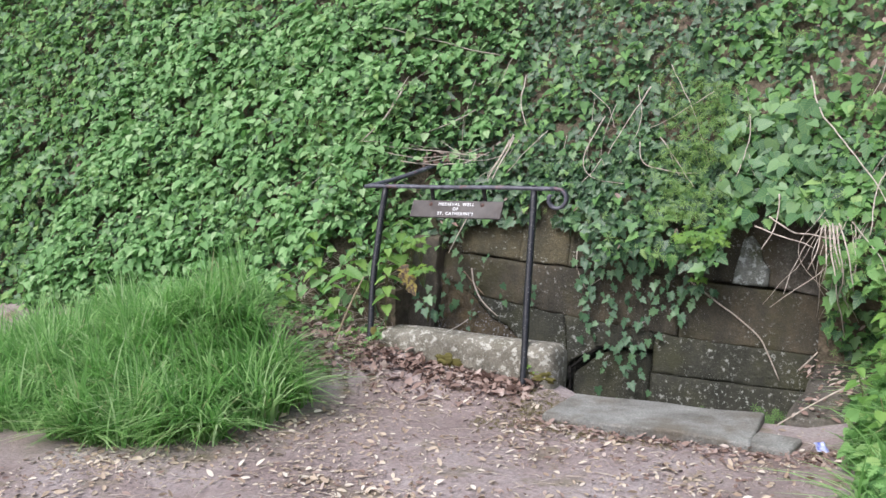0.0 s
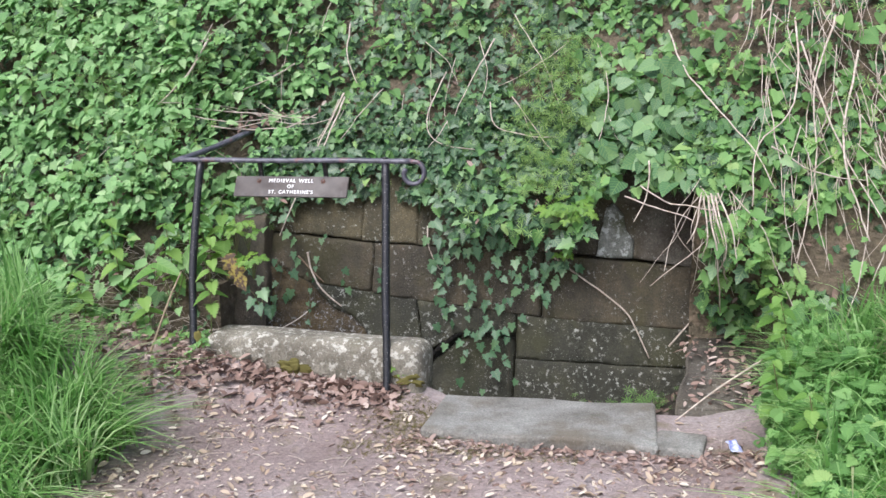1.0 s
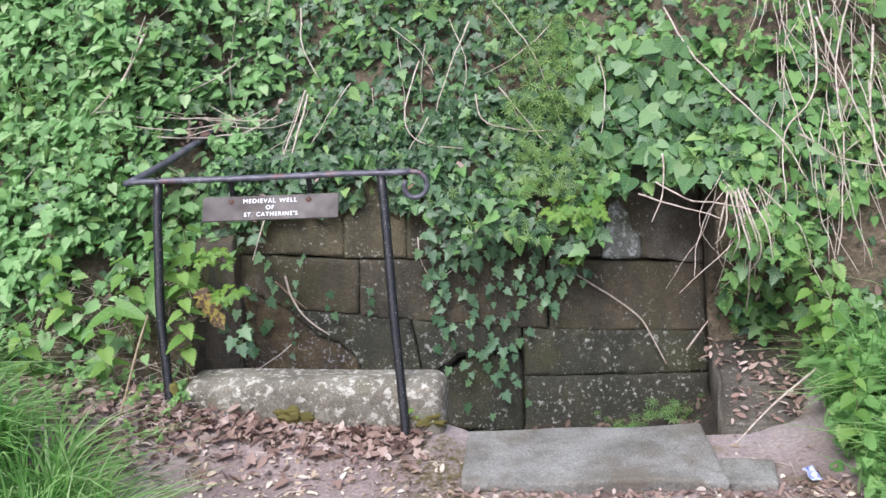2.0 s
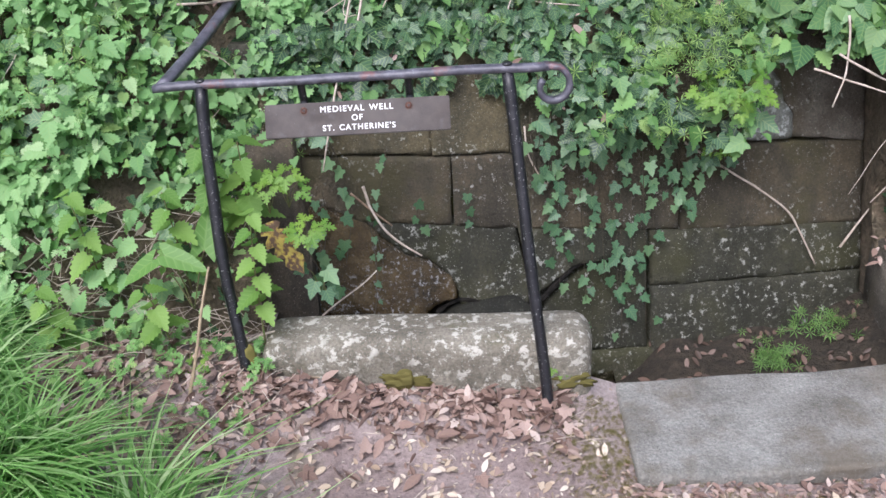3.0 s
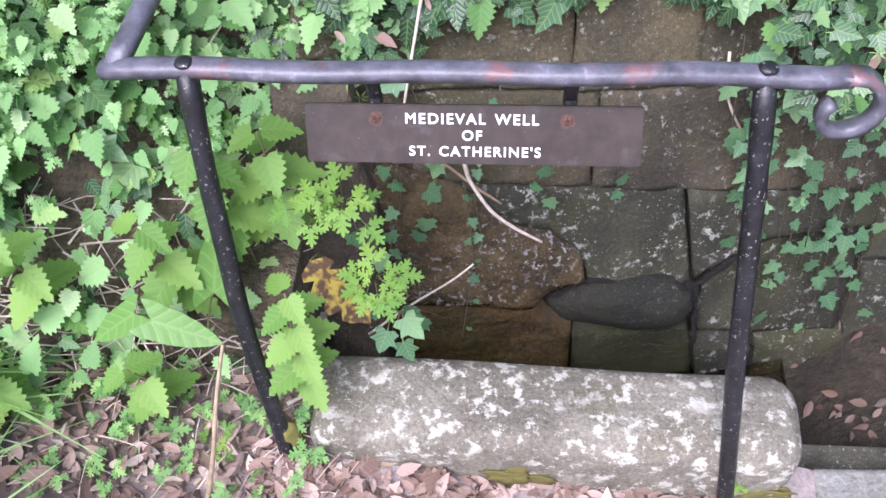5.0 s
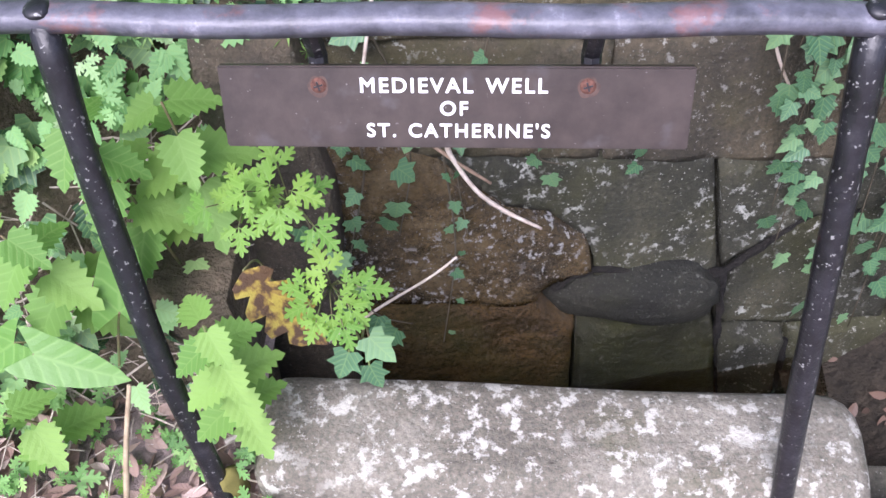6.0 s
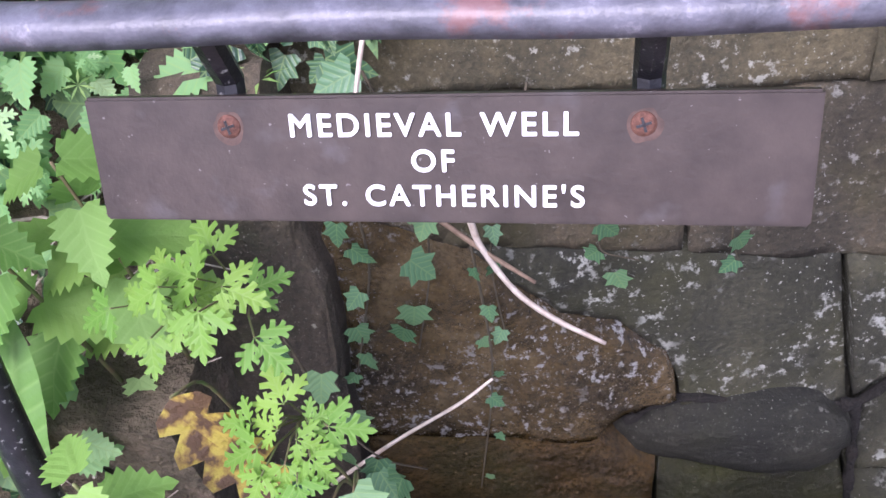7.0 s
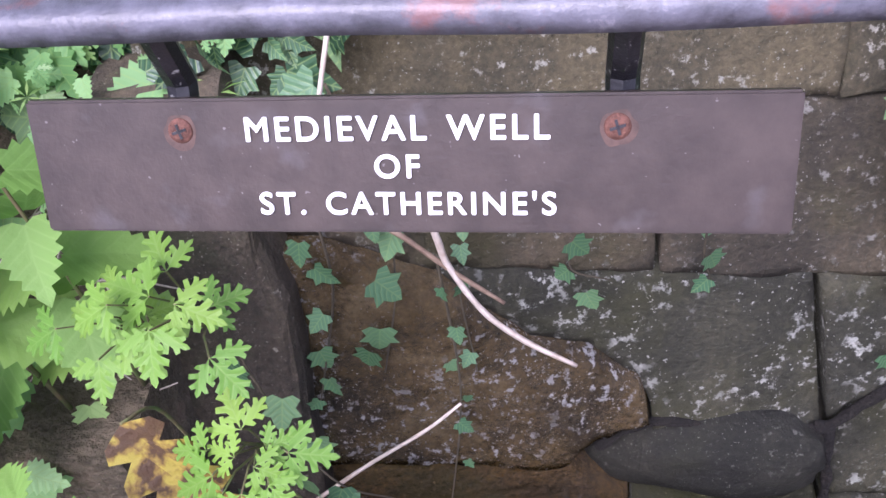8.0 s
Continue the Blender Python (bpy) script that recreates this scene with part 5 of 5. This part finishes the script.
for spec in [(-0.38, -0.20, 0.06, 0.52, (0.03, -0.02), 7, 0.07), (-0.43, 0.10, 0.30, 0.42, (0.0, -0.03), 5, 0.088), (-0.52, 0.06, 0.30, 0.42, (-0.03, -0.04), 5, 0.085), (-0.66, -0.02, 0.20, 0.42, (0, -0.08), 5, 0.08),
             (-0.70, -0.22, 0.12, 0.22, (-0.03, -0.04), 3, 0.075), (-0.95, -0.05, 0.15, 0.5, (0, -0.1), 5, 0.08), (-1.05, -0.22, 0.05, 0.35, (0, -0.1), 5, 0.075)]:
    nettle(*spec)
for spec in [(2.36, -0.35, -0.10, 0.36, (-0.06, -0.06)), (2.28, -0.62, -0.15, 0.38, (-0.05, -0.05)), (2.38, -0.05, -0.02, 0.38, (-0.06, -0.05)), (2.36, 0.15, 0.0, 0.42, (-0.06, -0.08)), (2.38, -0.85, -0.18, 0.35, (-0.05, -0.06))]:
    nettle(*spec, 5, 0.065)


def rosette(name, x, y, z, n, size, shape, shape_name, mat, label, category, rise=0.05, spread=0.07, back=0.1):
    th = tagged(new(name), label, category)
    for i in range(n):
        a = 2.4 * i
        d = Vector((math.cos(a), math.sin(a), 0))
        top = Vector((x, y, z)) + d * spread * math.sqrt((i + 0.5) / n) + Vector((0, 0, rise * PR.random()))
        foot = Vector((x - 0.03, y + back, z - 0.12))
        child("stalk", mesh_from("stalk", *tube([foot, foot.lerp(top, 0.6) + Vector((0, 0, 0.015)), top], 0.0016, 0.0011, 4), M_GREENSTEM), th)
        leaf_ob(shape, shape_name, mat, th, top, (d.x * 0.3, -0.7 + d.y * 0.2, 1.0), (d.x, d.y - 0.3, -0.2), size * PR.uniform(0.75, 1.15))


rosette("herb_robert", -0.20, -0.10, 0.45, 11, 0.052, LOBED, "lobed", M_BRIGHT, "bright green cut-leaved herb by the well", "herb", 0.02, 0.055)
rosette("cow_parsley", -0.26, -0.02, 0.58, 7, 0.055, LOBED, "lobed", M_BRIGHT, "bright green feathery young herb beside the jamb", "herb", 0.06, 0.06)
rosette("cow_parsley", -0.33, -0.02, 0.56, 7, 0.05, LOBED, "lobed", M_BRIGHT, "bright green feathery herb among the nettles", "herb", 0.06, 0.06)
rosette("golden_herb", 1.33, 0.44, 0.63, 42, 0.052, LOBED, "lobed", M_BRIGHT, "yellow-green herb hanging over the wall", "herb", 0.10, 0.14)
rosette("golden_herb", 1.31, 0.50, 0.41, 7, 0.04, LOBED, "lobed", M_BRIGHT, "small yellow-green herb on the wall", "herb", 0.02, 0.04)
rosette("small_herb", 0.62, -0.27, -0.05, 9, 0.035, LOBED, "lobed", M_BRIGHT, "small yellow-green herb at the kerb's end", "herb", 0.06, 0.05, 0.0)
rosette("small_herb", -0.60, -0.30, 0.06, 7, 0.035, LOBED, "lobed", M_BRIGHT, "small pale green herb in the litter", "herb", 0.03, 0.05, 0.0)
ARROW = leaf_shape([(0.10, -0.10), (0.24, -0.24), (0.27, -0.08), (0.25, 0.12), (0.24, 0.34), (0.19, 0.60), (0.10, 0.84), (0, 1.0)], 0.10, 0.22)
FROND = leaf_shape([(0.06, 0.02), (0.16, 0.06), (0.20, 0.14), (0.10, 0.20), (0.22, 0.28), (0.26, 0.37), (0.12, 0.42), (0.23, 0.52), (0.24, 0.62), (0.11, 0.66), (0.18, 0.77), (0.14, 0.87), (0.07, 0.93), (0, 1.05)], 0.16, 0.3)


def stalked(name, root, leaves, shape, shape_name, mat, label, category):
    """A plant whose leaves are set one by one: place, facing, tip direction and length."""
    th = tagged(new(name), label, category)
    for p, face, tip, size in leaves:
        p, r = Vector(p), Vector(root)
        child("stalk", mesh_from("stalk", *tube(smooth_line([r, r.lerp(p, 0.55) + Vector((0, 0.02, 0.02)), p], 4), 0.0028, 0.002, 5), M_GREENSTEM, True), th)
        leaf_ob(shape, shape_name, mat, th, p, face, tip, size)


stalked("arum", (-0.63, -0.12, 0.18), [((-0.66, -0.20, 0.44), (0.1, -0.7, 1.0), (1.0, -0.15, -0.35), 0.15), ((-0.56, -0.10, 0.40), (0.35, -1.0, 0.5), (0.25, 0.2, 1.0), 0.16), ((-0.72, -0.16, 0.40), (-0.2, -0.8, 1.0), (-0.8, -0.5, -0.1), 0.13)], ARROW, "arrow", M_ARUM, "arum with large smooth arrow-shaped leaves", "arum")
stalked("yellowing_frond", (-0.34, 0.02, 0.30), [((-0.345, -0.06, 0.47), (0.2, -0.9, 0.7), (0.55, -0.25, -0.8), 0.20)], FROND, "frond", M_YELLOW, "single yellowing brown-spotted lobed leaf", "leaf")
stalked("ground_ivy", (-0.20, 0.0, 0.12), [((-0.16, -0.08, 0.29), (0.1, -0.8, 0.8), (0.5, -0.3, -0.5), 0.07), ((-0.20, -0.09, 0.25), (0, -0.9, 0.7), (-0.3, -0.3, -0.8), 0.065), ((-0.23, -0.06, 0.29), (-0.1, -0.9, 0.7), (-0.8, 0, -0.3), 0.055), ((-0.165, -0.10, 0.22), (0.1, -0.9, 0.6), (0.3, -0.2, -0.9), 0.06)], IVY, "ivy", M_IVY_ONE, "dark blue-green ivy sprig at the kerb's end", "ivy")
tagged(new("mossy_stub", rock("mossy_stub", (-0.425, -0.27, 0.0), (0.03, 0.03, 0.11), M_MOSS, 3, 3, 0.3)), "yellow-green moss-covered stub at the kerb's end", "stone")
for cx, cy, cz, r in ((0.10, -0.302, -0.03, 0.055), (0.66, -0.30, -0.06, 0.05)):
    tagged(new("moss_cushion", rock("moss_cushion", (cx, cy, cz), (r * 1.3, 0.010, r * 0.55), M_MOSS, cx * 9, 4, 0.9)), "thin yellow-green moss cushion on the kerb's foot", "moss")
bm = bmesh.new()
bmesh.ops.create_grid(bm, x_segments=6, y_segments=5, size=0.03)
for q in bm.verts:
    q.co.z += 0.016 + 0.022 * noise.noise(q.co * 38)
me = bm_mesh("plastic_scrap", bm, M_SCRAP)
scrap = tagged(new("plastic_scrap", me), "crumpled blue and white plastic scrap among weeds", "litter")
sol = scrap.modifiers.new("thickness", "SOLIDIFY")
sol.thickness = 0.001
scrap.matrix_world = pose(2.10, -0.66, float(ground_z(2.10, -0.66)) + 0.012, 25, 10, 30)


# ---- stones of the well wall ----
def grown(outline, by):
    """An outline moved outwards by a set distance."""
    turn = sum(a[0] * b[1] - b[0] * a[1] for a, b in zip(outline, outline[1:] + outline[:1]))
    out = []
    for i in range(len(outline)):
        a, b, c = (Vector(outline[k % len(outline)]) for k in (i - 1, i, i + 1))
        n1, n2 = Vector(((b - a).y, -(b - a).x)).normalized(), Vector(((c - b).y, -(c - b).x)).normalized()
        n = (n1 + n2).normalized() * math.copysign(by, turn)
        out.append((b.x + n.x, b.y + n.y))
    return out


def stone_face(name, outline, lift, mat, seed, crust=1.0):
    """A wall stone: a fine rough front with broken, rounded arrises, and sides going back into the wall."""
    ring = []
    n = len(outline)
    for i in range(n):
        a, b = Vector(outline[i]), Vector(outline[(i + 1) % n])
        k = max(1, int((b - a).length / 0.03))
        side = Vector((-(b - a).y, (b - a).x)).normalized()
        for t in range(k):
            q = a.lerp(b, t / k)
            ring.append(q + side * 0.006 * noise.noise(Vector((q.x * 14, q.y * 14, seed))))
    edges = [(ring[i], ring[(i + 1) % len(ring)]) for i in range(len(ring))]
    bm = bmesh.new()
    loops = []
    for y in (0.13, 0.0):
        loops.append([bm.verts.new((q.x, y, q.y)) for q in ring])
    for i in range(len(ring)):
        j = (i + 1) % len(ring)
        bm.faces.new((loops[0][i], loops[0][j], loops[1][j], loops[1][i]))
    bm.faces.new(loops[1])
    bmesh.ops.recalc_face_normals(bm, faces=list(bm.faces))
    xs, zs = [q.x for q in ring], [q.y for q in ring]
    for axis, low, high in (((1, 0, 0), min(xs), max(xs)), ((0, 0, 1), min(zs), max(zs))):
        count = int((high - low) / 0.022)
        for c in range(1, count):
            at = low + (high - low) * c / count
            bmesh.ops.bisect_plane(bm, geom=list(bm.verts) + list(bm.edges) + list(bm.faces), plane_co=tuple(at * w for w in axis), plane_no=axis)
    for q in bm.verts:
        if q.co.y > 0.02:
            continue
        p = Vector((q.co.x, q.co.z))
        d = min((p - (a + (b - a) * max(0.0, min(1.0, (p - a).dot(b - a) / max(1e-9, (b - a).length_squared))))).length for a, b in edges)
        w = Vector((q.co.x + seed, 0, q.co.z))
        round_off = 0.0035 * max(0.0, 1 - d / 0.014) ** 2
        q.co.y += round_off - lift - 0.009 * noise.noise(w * 7) - crust * (0.004 * noise.noise(w * 26) + 0.003 * noise.noise(w * 60))
    return bm_mesh(name, bm, mat, True)


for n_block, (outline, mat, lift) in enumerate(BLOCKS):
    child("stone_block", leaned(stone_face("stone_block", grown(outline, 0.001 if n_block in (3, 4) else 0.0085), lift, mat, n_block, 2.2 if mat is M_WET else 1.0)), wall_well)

# added black strips that paint the deep shade of the open cracks
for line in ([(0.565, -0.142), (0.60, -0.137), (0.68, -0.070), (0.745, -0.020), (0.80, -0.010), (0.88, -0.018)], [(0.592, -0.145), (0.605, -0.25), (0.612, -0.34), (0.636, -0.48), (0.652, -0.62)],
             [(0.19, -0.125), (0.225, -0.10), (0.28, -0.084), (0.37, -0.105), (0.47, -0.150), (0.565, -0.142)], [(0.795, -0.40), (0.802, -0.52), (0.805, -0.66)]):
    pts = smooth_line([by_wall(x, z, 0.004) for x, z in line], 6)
    child("crack_shade", mesh_from("crack_shade", *tube(pts, 0.0105, 0.007, 7, 0.9), M_CRACK_SHADE, True), wall_well, "black strip painting the shade in a crack")
